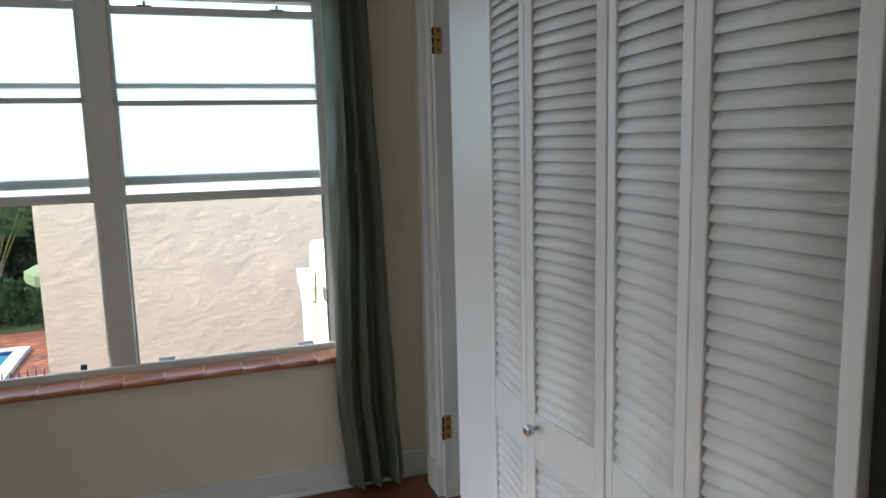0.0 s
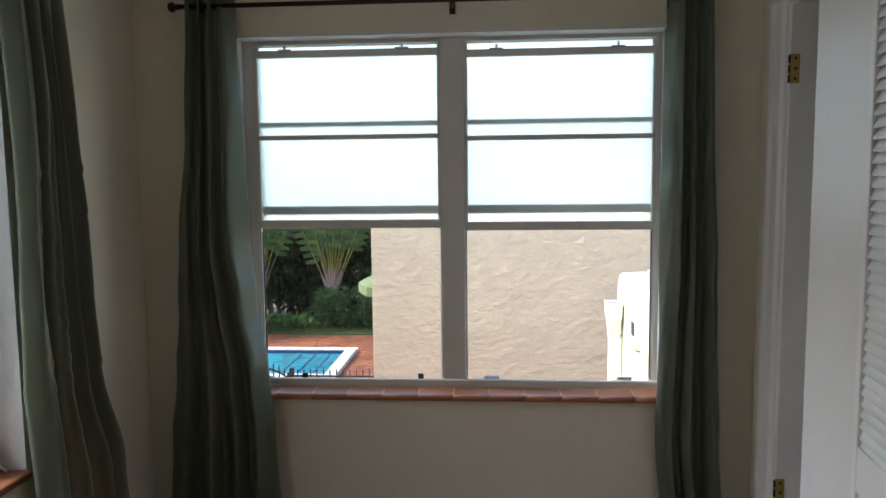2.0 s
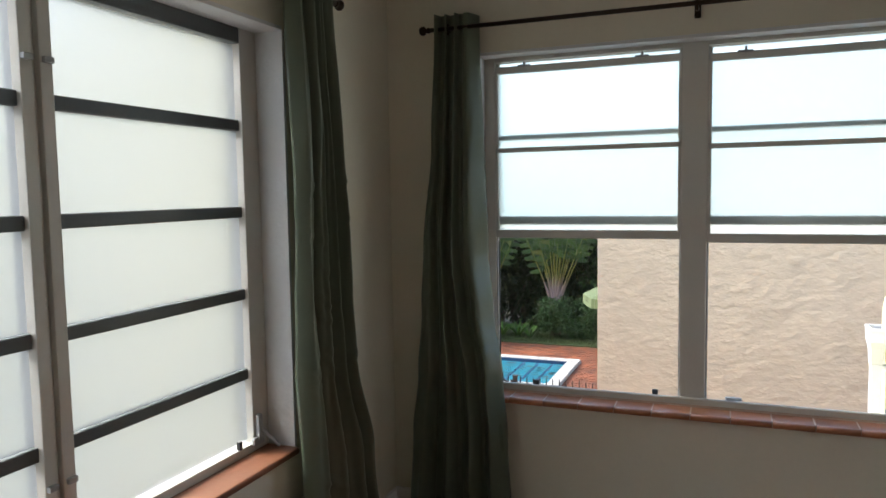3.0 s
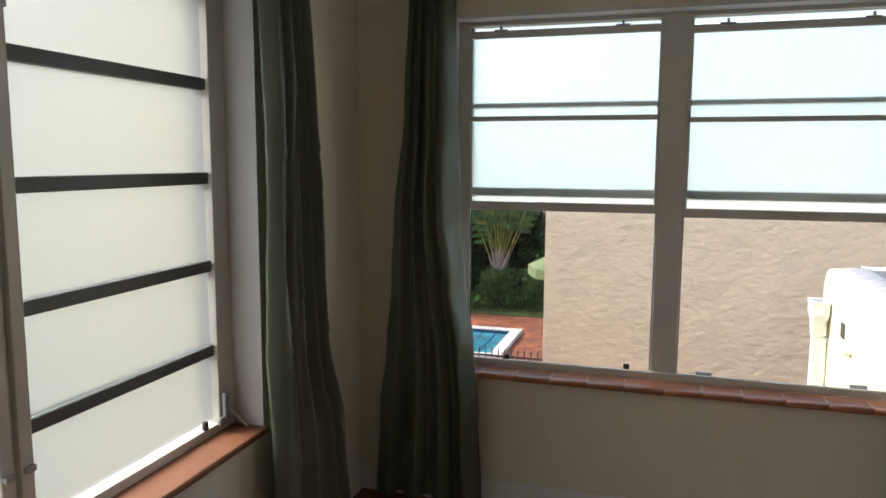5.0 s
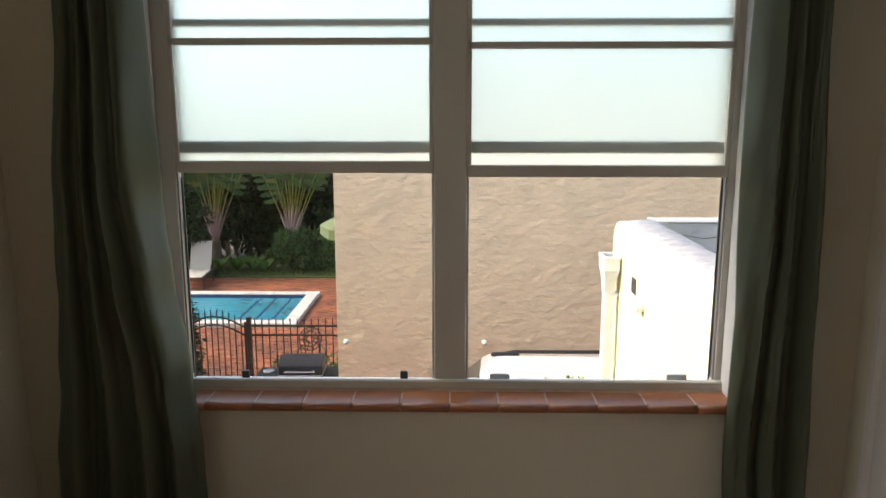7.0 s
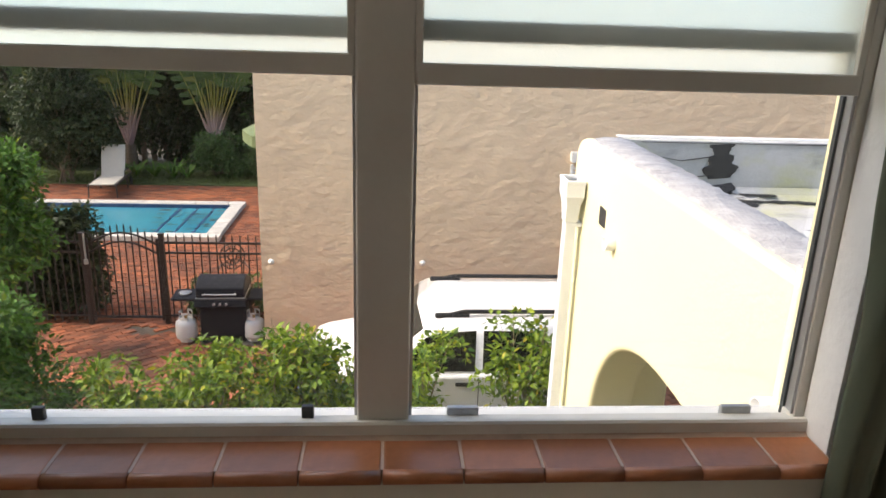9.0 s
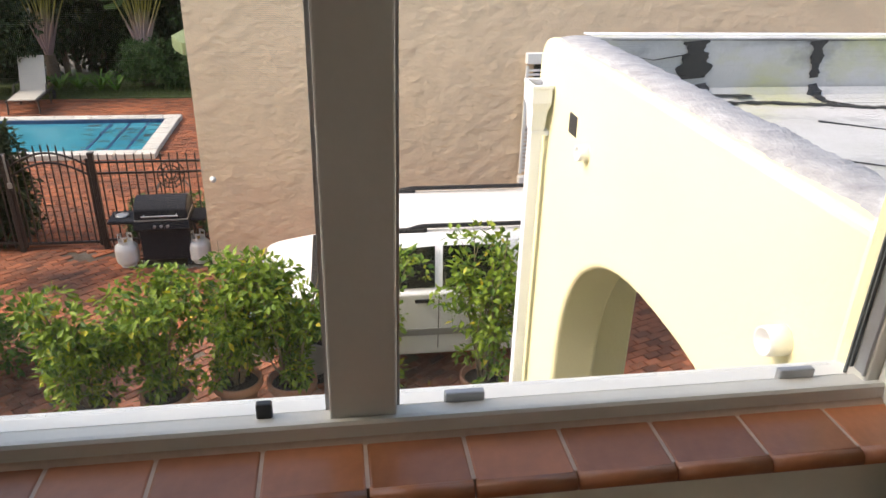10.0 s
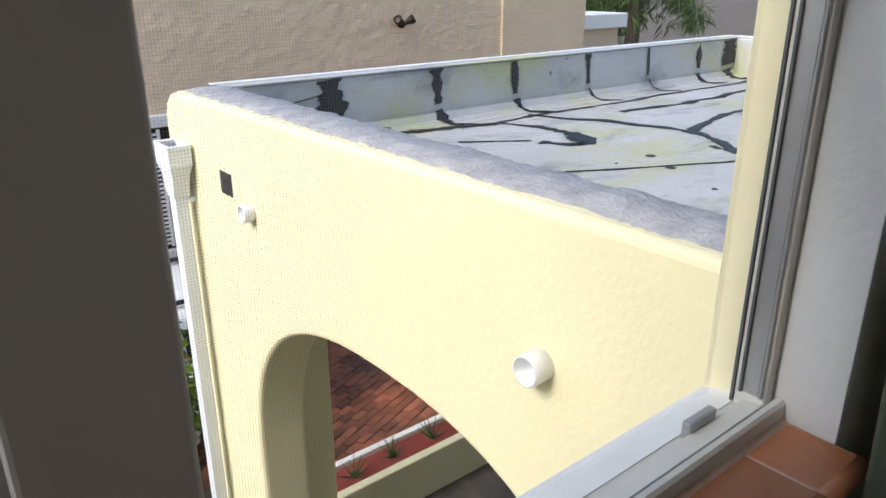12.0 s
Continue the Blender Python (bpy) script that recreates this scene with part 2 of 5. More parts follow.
M = {
    "wall": surf("wall_paint", (0.73, 0.70, 0.575), 0.65, 0.03, 1.2, 60, 0.06),
    "plaster": surf("white_plaster", (0.70, 0.72, 0.72), 0.6, 0.04, 5, 45, 0.35, dist=0.006),
    "ceiling": surf("ceiling_paint", (0.78, 0.76, 0.72), 0.7, 0.02, 1.2, 60, 0.05),
    "white": surf("white_gloss_paint", (0.78, 0.77, 0.75), 0.35, 0.03, 4, 70, 0.06),
    "frame": surf("window_frame_paint", (0.64, 0.635, 0.585), 0.4, 0.03, 6, 90, 0.06),
    "louver": surf("louver_paint", (0.80, 0.80, 0.79), 0.42, 0.02, 5, 70, 0.05),
    # grey-green bars and tracks; darkness of backlit bars and groove shade included
    "bars": surf("dark_bar_and_shade", (0.10, 0.115, 0.12), 0.45, 0.1, 8, 90, 0.1),
    "floor": surf("floor_tile", (0.19, 0.06, 0.026), 0.3, 0.15, 2, 40, 0.1),
    "sill": surf("terracotta_tile", (0.44, 0.165, 0.07), 0.38, 0.14, 7, 60, 0.14, per_object=0.18, coat=0.15),
    "grout": surf("grout", (0.58, 0.44, 0.35), 0.8, 0.1, 20, 90, 0.1),
    "frosted": glass("frosted_glass", 0.42, (0.77, 0.83, 0.83)),
    "obscure": glass("obscure_glass", 0.36, (0.52, 0.55, 0.60)),
    "sillboard": surf("brown_sill_tile", (0.23, 0.09, 0.045), 0.4, 0.1, 9, 60, 0.1),
    "curtain": surf("sage_satin", (0.155, 0.185, 0.13), 0.32, 0.06, 6, 220, 0.12, stretch=(1, 1, 0.3), dist=0.002),
    "bronze": surf("bronze_rod", (0.05, 0.035, 0.025), 0.4, 0.1, 8, 60, 0.05, metal=0.8),
    "brass": surf("brass", (0.62, 0.42, 0.14), 0.32, 0.1, 30, 90, 0.05, metal=1.0),
    "chrome": surf("chrome", (0.75, 0.75, 0.76), 0.12, 0.03, 20, 90, 0.02, metal=1.0),
    "steel": surf("grey_metal", (0.42, 0.43, 0.44), 0.4, 0.06, 20, 90, 0.05, metal=0.6),
    "black": surf("black_plastic", (0.015, 0.015, 0.016), 0.45, 0.1, 12, 60, 0.05),
    "yellow": surf("yellow_stucco", (0.83, 0.775, 0.515), 0.85, 0.03, 1.5, 45, 0.2, dist=0.01),
    "tan": surf("tan_stucco", (0.76, 0.59, 0.41), 0.85, 0.06, 2.2, 9, 0.42, dist=0.045, stretch=(1, 1, 1.6)),
    "roofgrey": surf("pale_roof_coating", (0.50, 0.505, 0.52), 0.62, 0.09, 1.7, 34, 0.35, col2=(0.40, 0.41, 0.40), dist=0.01),
    "capgrey": surf("grey_cap_coating", (0.44, 0.445, 0.47), 0.85, 0.22, 12, 70, 0.65, col2=(0.26, 0.265, 0.285), dist=0.015),
    "tar": surf("black_tar", (0.02, 0.021, 0.023), 0.55, 0.15, 6, 50, 0.3),
    "coolwhite": surf("white_gutter_enamel", (0.80, 0.84, 0.92), 0.45, 0.05, 5, 60, 0.08),
    "outwhite": surf("outdoor_white_paint", (0.82, 0.82, 0.79), 0.5, 0.04, 3, 50, 0.1),
    "dirt": surf("damp_dirt", (0.155, 0.13, 0.095), 0.85, 0.2, 2.5, 40, 0.5, col2=(0.07, 0.055, 0.045), dist=0.01),
    "brick": surf("clay_brick", (0.38, 0.14, 0.075), 0.8, 0.25, 6, 60, 0.3, col2=(0.18, 0.09, 0.06), per_object=0.42),
    "bricks": surf("clay_bricks", (0.40, 0.13, 0.06), 0.8, 0.3, 1.3, 60, 0.3, col2=(0.13, 0.055, 0.035), patch=0.3, island=0.5),
    "deck": surf("deck_bricks", (0.26, 0.08, 0.032), 0.85, 0.3, 0.9, 60, 0.3, col2=(0.15, 0.05, 0.024), patch=0.3, island=0.5),
    "terracotta": surf("terracotta_pot", (0.40, 0.20, 0.125), 0.8, 0.1, 6, 60, 0.2, per_object=0.12),
    "soil": surf("potting_soil", (0.05, 0.035, 0.025), 0.95, 0.3, 20, 90, 0.6),
    "iron": surf("black_fence_paint", (0.03, 0.022, 0.02), 0.5, 0.1, 6, 60, 0.1),
    "bbq": surf("black_enamel", (0.018, 0.02, 0.026), 0.6, 0.1, 6, 60, 0.08),
    "tank": surf("white_tank_paint", (0.72, 0.72, 0.70), 0.4, 0.05, 8, 60, 0.1),
    "water": surf("pool_water", (0.045, 0.27, 0.34), 0.06, 0.08, 1.5, 9, 0.25, col2=(0.03, 0.20, 0.29), dist=0.02),
    "coping": surf("pool_coping", (0.52, 0.50, 0.46), 0.8, 0.08, 4, 60, 0.2, per_object=0.08),
    "bluetile": surf("pool_waterline_tile", (0.03, 0.07, 0.16), 0.3, 0.15, 12, 60, 0.1),
    "sling": surf("lounger_sling", (0.46, 0.43, 0.37), 0.8, 0.05, 8, 120, 0.15),
    "canvas": surf("umbrella_canvas", (0.11, 0.15, 0.065), 0.8, 0.06, 3, 90, 0.1),
    "bark": surf("bark", (0.16, 0.12, 0.085), 0.9, 0.2, 8, 60, 0.5, stretch=(1, 1, 0.3)),
    "twig": surf("twig_bark", (0.25, 0.20, 0.13), 0.85, 0.2, 12, 60, 0.2),
    "mulch": surf("red_mulch", (0.30, 0.05, 0.035), 0.9, 0.25, 14, 60, 0.6),
    "rubber": surf("tyre_rubber", (0.025, 0.025, 0.026), 0.8, 0.1, 8, 60, 0.1),
    "carglass": surf("tinted_car_glass", (0.012, 0.016, 0.016), 0.06, 0.05, 3, 60, 0.0, coat=0.5),
    # near-black for floating leaves and for the overflow hole's painted shade
    "hole_and_leaf_dark": surf("hole_shade_and_leaf_dark", (0.03, 0.032, 0.035), 0.5, 0.1, 8, 60, 0.1),
    "lilac": surf("lilac_grey_stucco", (0.44, 0.40, 0.415), 0.85, 0.04, 2.2, 20, 0.2, dist=0.01),
    "pvc": surf("white_pvc", (0.79, 0.80, 0.83), 0.4, 0.03, 8, 60, 0.05),
    "lawnleaf": leafy("grass_blades", (0.055, 0.085, 0.018), (0.10, 0.135, 0.03), (0.17, 0.16, 0.05), 0.6),
    "potleaf": leafy("potted_shrub_leaves", (0.035, 0.11, 0.012), (0.24, 0.35, 0.03), (0.60, 0.48, 0.04), 0.6),
    "hedgeleaf": leafy("hedge_leaves", (0.02, 0.055, 0.015), (0.06, 0.13, 0.03), (0.12, 0.19, 0.04)),
    "shrubleaf": leafy("bright_shrub_leaves", (0.03, 0.095, 0.012), (0.10, 0.235, 0.025), (0.26, 0.33, 0.04)),
    "darkleaf": leafy("shade_tree_leaves", (0.012, 0.026, 0.007), (0.034, 0.060, 0.014), (0.11, 0.11, 0.025)),
    "palmleaf": leafy("palm_blades", (0.022, 0.055, 0.010), (0.065, 0.115, 0.02), (0.18, 0.17, 0.03)),
    "stalk": height_ramp("palm_stalks", [(0.6, (0.10, 0.07, 0.065)), (1.1, (0.27, 0.18, 0.185)), (1.65, (0.24, 0.165, 0.13)), (2.1, (0.24, 0.22, 0.04)), (3.2, (0.10, 0.15, 0.025))]),
    "litter": leafy("fallen_leaves", (0.12, 0.075, 0.03), (0.30, 0.22, 0.06), (0.5, 0.38, 0.06), 0.7),
    "screen": mesh_screen("insect_mesh"),
    "grass": surf("lawn", (0.08, 0.115, 0.03), 0.9, 0.25, 6, 60, 0.4),
    "hedge": surf("hedge_leaf", (0.05, 0.10, 0.03), 0.6, 0.2, 6, 60, 0.2, per_object=0.2),
    "car": surf("white_car_paint", (0.82, 0.83, 0.84), 0.18, 0.01, 2, 40, 0.0, coat=0.8),
}


def lets_light_through(m, amount):
    """Thin cloth: part of the light passes into the other side."""
    n, l = m.node_tree.nodes, m.node_tree.links
    b = n["Principled BSDF"]
    tr, mx = n.new("ShaderNodeBsdfTranslucent"), n.new("ShaderNodeMixShader")
    l.new(b.inputs["Base Color"].links[0].from_socket, tr.inputs["Color"])
    mx.inputs["Fac"].default_value = amount
    l.new(b.outputs["BSDF"], mx.inputs[1])
    l.new(tr.outputs["BSDF"], mx.inputs[2])
    l.new(mx.outputs["Shader"], n["Material Output"].inputs["Surface"])


lets_light_through(M["curtain"], 0.3)
M["bbq"].node_tree.nodes["Principled BSDF"].inputs["Specular IOR Level"].default_value = 0.2


# ---- builders ----
def box(bm, x0, x1, y0, y1, z0, z1, bevel=0.0, seg=2):
    """A box between two corners, with rounded edges."""
    got = bmesh.ops.create_cube(bm, size=1)
    vs = got["verts"]
    for v in vs:
        v.co = Vector((x0 if v.co.x < 0 else x1, y0 if v.co.y < 0 else y1, z0 if v.co.z < 0 else z1))
    if bevel:
        es = list({e for v in vs for e in v.link_edges})
        bmesh.ops.bevel(bm, geom=es, offset=bevel, segments=seg, affect="EDGES", profile=0.5)
    return bm


def tube(bm, a, b, r0, r1=None, seg=12, caps=True):
    """A round bar from a to b."""
    a, b = Vector(a), Vector(b)
    d = b - a
    m = Matrix.Translation((a + b) / 2) @ d.to_track_quat("Z", "Y").to_matrix().to_4x4()
    bmesh.ops.create_cone(bm, cap_ends=caps, segments=seg, radius1=r0, radius2=r0 if r1 is None else r1, depth=d.length, matrix=m)
    return bm


def prism(bm, outline, lo, hi, axis="x"):
    """An outline of (a, b) pairs pushed along an axis from lo to hi."""
    def at(a, b, c):
        return {"x": (c, a, b), "y": (a, c, b), "z": (a, b, c)}[axis]
    front = [bm.verts.new(at(a, b, lo)) for a, b in outline]
    back = [bm.verts.new(at(a, b, hi)) for a, b in outline]
    k = len(outline)
    bm.faces.new(front)
    bm.faces.new(back[::-1])
    for i in range(k):
        bm.faces.new((front[i], back[i], back[(i + 1) % k], front[(i + 1) % k]))
    bmesh.ops.recalc_face_normals(bm, faces=bm.faces)
    return bm


def lathe(bm, profile, seg=20, at=(0, 0, 0)):
    """A turned shape: profile of (radius, height) pairs."""
    rings = []
    for r, z in profile:
        rings.append([bm.verts.new((at[0] + r * math.cos(2 * math.pi * i / seg), at[1] + r * math.sin(2 * math.pi * i / seg), at[2] + z)) for i in range(seg)])
    for p, q in zip(rings, rings[1:]):
        for i in range(seg):
            bm.faces.new((p[i], p[(i + 1) % seg], q[(i + 1) % seg], q[i]))
    bm.faces.new(rings[0][::-1])
    bm.faces.new(rings[-1])
    bmesh.ops.recalc_face_normals(bm, faces=bm.faces)
    return bm


def mesh_of(name, bm, material, smooth=False):
    me = bpy.data.meshes.new(name)
    bm.to_mesh(me)
    bm.free()
    me.materials.append(material)
    if smooth:
        for p in me.polygons:
            p.use_smooth = True
    return me


def part(name, bm, material, parent=None, label="", smooth=False):
    ob = new(name, mesh_of(name, bm, material, smooth))
    ob.parent = parent
    return tagged(ob, label)


def piece(name, me, parent, m):
    ob = new(name, me)
    ob.parent = parent
    ob.matrix_basis = m
    return ob


def thing(name, m, label, category, group="", kind=""):
    ob = new(name)
    ob.matrix_basis = m
    ob.empty_display_size = 0.1
    return tagged(ob, label, category, group, kind)


def setting(name, bm, material, label, category, smooth=False):
    return tagged(part(name, bm, material, None, "", smooth), label, category, "", "structure")


B = bmesh.new

# ---- the room ----
XL, XR, YW, YB, ZC = -1.31, 1.222, 2.875, -1.3, 2.65
YO = 3.068
setting("floor", box(B(), XL - 0.3, 2.2, YB, YW, -0.12, 0), M["floor"], "dark red tiled bedroom floor", "floor")
setting("ceiling", box(B(), XL - 0.3, 2.2, YB - 0.2, YO, ZC, ZC + 0.15), M["ceiling"], "plain off-white ceiling", "ceiling")
# window wall with its opening
OX0, OX1, OZ0, OZ1 = -0.885, 0.858, 0.575, 2.075
bm = B()
box(bm, XL - 0.3, OX0, YW, YO, -0.12, ZC)
box(bm, OX1, 2.2, YW, 3.005, -0.12, ZC)
box(bm, 0.885, 2.2, 3.005, YO, -0.12, ZC)
box(bm, OX0, OX1, YW, YO, -0.12, OZ0)
box(bm, OX0, OX1, YW, YO, OZ1, ZC)
setting("wall_north", bm, M["wall"], "cream painted wall under and around the window", "wall")
# white painted lining of the opening
bm = B()
box(bm, OX1 - 0.004, OX1 + 0.01, 2.872, 2.962, OZ0 + 0.027, OZ1 - 0.004, 0.0015)
box(bm, OX0 - 0.01, OX0 + 0.004, 2.872, 2.962, OZ0 + 0.027, OZ1 - 0.004, 0.0015)
box(bm, OX0 + 0.004, OX1 - 0.004, 2.872, 2.96, OZ1 - 0.004, OZ1 + 0.01, 0.0015)
setting("window_reveal", bm, M["plaster"], "white painted plaster lining of the window opening", "window reveal")
setting("caulk", prism(B(), [(2.936, 0.6), (2.946, 0.6), (2.946, 0.609), (2.941, 0.606)], OX0 + 0.004, OX1 - 0.004, "x"), M["grout"], "thin uneven caulk line behind the sill tiles", "caulk")
# left wall with its window opening
LY0, LY1, LZ0, LZ1 = 0.32, 2.035, 0.565, 2.06
bm = B()
box(bm, XL - 0.25, XL, YB, LY0, 0, ZC)
box(bm, XL - 0.25, XL, LY1, YW, 0, ZC)
box(bm, XL - 0.25, XL, LY0, LY1, 0, LZ0)
box(bm, XL - 0.25, XL, LY0, LY1, LZ1, ZC)
setting("wall_west", bm, M["wall"], "cream painted side wall with a tall window", "wall")
setting("side_reveal", box(box(B(), -1.419, XL + 0.003, LY1 - 0.004, LY1 + 0.01, LZ0 + 0.026, LZ1, 0.0015), -1.419, XL + 0.003, LY0, LY1 - 0.004, LZ1 - 0.004, LZ1 + 0.01, 0.0015), M["plaster"], "white painted plaster lining of the side window", "window reveal")
setting("wall_south", box(B(), XL - 0.3, 2.2, YB - 0.2, YB, 0, ZC), M["wall"], "cream painted rear wall", "wall")
# right wall: stub with door jamb, closet front, plain rest
bm = B()
box(bm, XR, XR + 0.12, 2.63, YW, 0, ZC)
box(bm, XR, XR + 0.12, 2.155, 2.63, 2.09, ZC)
box(bm, 1.9, 2.0, YB, YW, 0, ZC)
setting("wall_east", bm, M["wall"], "cream painted wall beside the closet", "wall")
bm = B()
box(bm, 1.115, 1.9, 1.868, 2.15, 0, ZC, 0.004)
box(bm, 1.115, 1.25, 0.49, 1.86, 2.075, ZC)
box(bm, 1.115, 1.9, YB, 0.49, 0, ZC)
setting("closet_wall", bm, M["white"], "white painted closet surround", "wall")

# baseboards
setting("baseboard", box(box(B(), XL, XR, YW - 0.016, YW, 0, 0.115, 0.004), XL, XR, YW - 0.026, YW, 0, 0.02, 0.003), M["white"], "white painted baseboard under the window", "baseboard")
setting("baseboard_west", box(B(), XL, XL + 0.016, YB, YW - 0.03, 0, 0.115, 0.004), M["white"], "white painted baseboard on the side wall", "baseboard")

# door casing with two empty hinge leaves
casing = thing("door_casing", pose(0, 0, 0), "white moulded door casing with empty brass hinges", "door casing", "", "structure")
bm = B()
prism(bm, [(XR, 2.63), (XR - 0.012, 2.63), (XR - 0.022, 2.645), (XR - 0.022, 2.67), (XR - 0.014, 2.68), (XR - 0.014, 2.72), (XR - 0.026, 2.735), (XR - 0.026, 2.755), (XR, 2.76)], 0.0, 2.12, "z")
part("moulding", bm, M["white"], casing)
part("plinth", box(B(), XR - 0.03, XR, 2.625, 2.768, 0, 0.13, 0.004), M["white"], casing)
part("jamb", box(B(), XR - 0.004, XR + 0.13, 2.605, 2.632, 0, 2.1, 0.003), M["white"], casing)
for z in (0.312, 1.868):
    leaf = part("hinge", box(B(), XR - 0.008, XR + 0.028, 2.601, 2.606, z - 0.051, z + 0.051, 0.001), M["brass"], casing, "brass hinge leaf")
    bm = B()
    for i in (-1, 0, 1):
        tube(bm, (XR - 0.009, 2.600, z + i * 0.034 - 0.016), (XR - 0.009, 2.600, z + i * 0.034 + 0.012), 0.0045, seg=8)
        tube(bm, (XR + 0.013, 2.6015, z + i * 0.036), (XR + 0.013, 2.599, z + i * 0.036), 0.005, seg=10)
    part("screw", bm, M["bronze"], leaf)

# ---- bifold louvered closet doors ----
PW, PH, PT = 0.31, 2.035, 0.028
RAIL = (0.665, 0.785)


def slat_mesh():
    bm = B()
    bmesh.ops.create_cube(bm, size=1)
    for v in bm.verts:
        v.co = Vector((v.co.x * (PW - 0.066), v.co.y * 0.007, v.co.z * 0.041))
    bmesh.ops.bevel(bm, geom=[e for e in bm.edges if abs(e.verts[0].co.x - e.verts[1].co.x) > 0.1], offset=0.003, segments=2, affect="EDGES")
    return mesh_of("slat", bm, M["louver"], True)


SLAT = slat_mesh()


def bifold_panel(door, m):
    """One louvered leaf: width along x from 0, face towards -y."""
    leaf = part("panel", box(box(B(), 0, 0.034, -PT / 2, PT / 2, 0, PH, 0.003), PW - 0.034, PW, -PT / 2, PT / 2, 0, PH, 0.003), M["louver"], door)
    leaf.matrix_basis = m
    for z0, z1 in ((0, 0.12), RAIL, (PH - 0.09, PH)):
        part("rail", box(B(), 0.034, PW - 0.034, -PT / 2 + 0.001, PT / 2 - 0.001, z0, z1, 0.002), M["louver"], leaf)
    for z0, z1 in ((0.128, RAIL[0] - 0.008), (RAIL[1] + 0.008, PH - 0.098)):
        n = round((z1 - z0) / 0.0297)
        for i in range(n + 1):
            piece("slat", SLAT, leaf, pose(PW / 2, 0, z0 + (z1 - z0) * i / n, -24 + random.uniform(-1.2, 1.2), 0, 0))
    return leaf


d = 0.035
step = math.sqrt(PW * PW - d * d)
closet = []
hx, hy = 1.118, 1.822
for k in range(2):
    door = thing("bifold_door", pose(0, 0, 0.012), "white louvered wooden bifold closet door, slightly folded", "closet door", "bifold closet doors")
    a = math.degrees(math.atan2(-step, -d))
    bifold_panel(door, pose(hx, hy, 0, 0, 0, a))
    x1, y1 = hx - d, hy - step
    bifold_panel(door, pose(x1, y1, 0, 0, 0, math.degrees(math.atan2(-step, d))))
    if k == 0:
        bm = lathe(B(), [(0.006, 0), (0.006, 0.018), (0.014, 0.022), (0.017, 0.03), (0.013, 0.037), (0.004, 0.039)], 16)
        knob = part("knob", bm, M["chrome"], door, "small chrome knob", True)
        knob.matrix_basis = Matrix.Translation((x1 - 0.012, y1 - 0.06, 0.757)) @ Euler((0, radians(-90), radians(8))).to_matrix().to_4x4()
    hy -= 2 * step + 0.008
setting("trim", box(box(B(), 1.108, 1.16, 1.822, 1.868, 0, 2.1, 0.004), 1.10, 1.116, 0.45, 0.535, 0, 2.1, 0.004), M["white"], "white trim at the closet opening", "trim")

# ---- main window ----
win = thing("window_1", pose(0, 0, 0), "white double window, both lower sashes pushed up", "window", "", "structure")
FR = M["frame"]
part("window_frame", box(B(), OX0, -0.835, 2.965, 3.012, 0.60, OZ1, 0.003), FR, win)
part("window_frame", box(B(), 0.835, OX1, 2.965, 3.012, 0.60, OZ1, 0.003), FR, win)
part("window_frame", box(B(), -0.05, 0.05, 2.962, 3.012, 0.60, OZ1, 0.004), FR, win)
part("window_frame", box(B(), -0.835, 0.835, 2.963, 3.012, 2.055, OZ1, 0.003), FR, win)
bm = B()
prism(bm, [(2.945, 0.575), (2.945, 0.630), (2.949, 0.635), (2.957, 0.635), (2.957, 0.616), (2.967, 0.616), (2.967, 0.625), (2.993, 0.622), (2.996, 0.622), (2.996, 0.609), (3.014, 0.609), (3.014, 0.575)], -0.875, 0.875, "x")
part("window_frame", bm, FR, win)
part("window_sill", prism(B(), [(3.012, 0.55), (3.012, 0.611), (3.062, 0.600), (3.078, 0.592), (3.08, 0.55)], -0.9, 0.9, "x"), M["outwhite"], win, "white painted outer sill")
for x0, x1 in ((-0.835, -0.05), (0.05, 0.835)):
    low = 0.012 if x0 > 0 else 0.0
    for name, y, zs, mz in (("sash", 2.977, (1.286 - low, 2.034 - low), 1.672 - low), ("upper_sash", 3.0, (1.345, 2.082), 1.728)):
        sash = part(name, box(box(B(), x0, x0 + 0.013, y - 0.012, y + 0.012, zs[0], zs[1], 0.002), x1 - 0.013, x1, y - 0.012, y + 0.012, zs[0], zs[1], 0.002), FR, win)
        part("rail", box(B(), x0 + 0.002, x1 - 0.002, y - 0.014, y + 0.014, zs[0], zs[0] + 0.036, 0.003), FR, sash)
        part("rail", box(B(), x0 + 0.002, x1 - 0.002, y - 0.013, y + 0.013, zs[1] - 0.03, zs[1], 0.003), FR, sash)
        part("rail", box(B(), x0 + 0.002, x1 - 0.002, y - 0.012, y + 0.012, mz - 0.01, mz + 0.01, 0.002), FR, sash)
        for z0, z1 in ((zs[0] + 0.034, mz - 0.008), (mz + 0.008, zs[1] - 0.028)):
            pane = part("pane", box(B(), x0 + 0.01, x1 - 0.01, y - 0.002, y + 0.002, z0, z1), M["frosted"], sash, "frosted glass pane")
            pane.visible_shadow = False
        if name == "sash":
            for fx in (0.17, 0.8):
                xx = x0 + (x1 - x0) * fx
                part("latch", box(box(B(), xx - 0.028, xx + 0.028, y - 0.02, y - 0.008, 2.03 - low, 2.038 - low, 0.002), xx - 0.004, xx + 0.006, y - 0.018, y - 0.01, 2.03 - low, 2.052 - low, 0.002), M["steel"], sash)
for x in (-0.66, -0.148, 0.16, 0.728):
    part("sash_stop", box(B(), x - 0.032, x + 0.032, 2.994, 3.008, 0.612, 0.638, 0.003) if x > 0 else box(B(), x - 0.012, x + 0.012, 2.984, 2.998, 0.618, 0.648, 0.003), M["steel"] if x > 0 else M["black"], win)
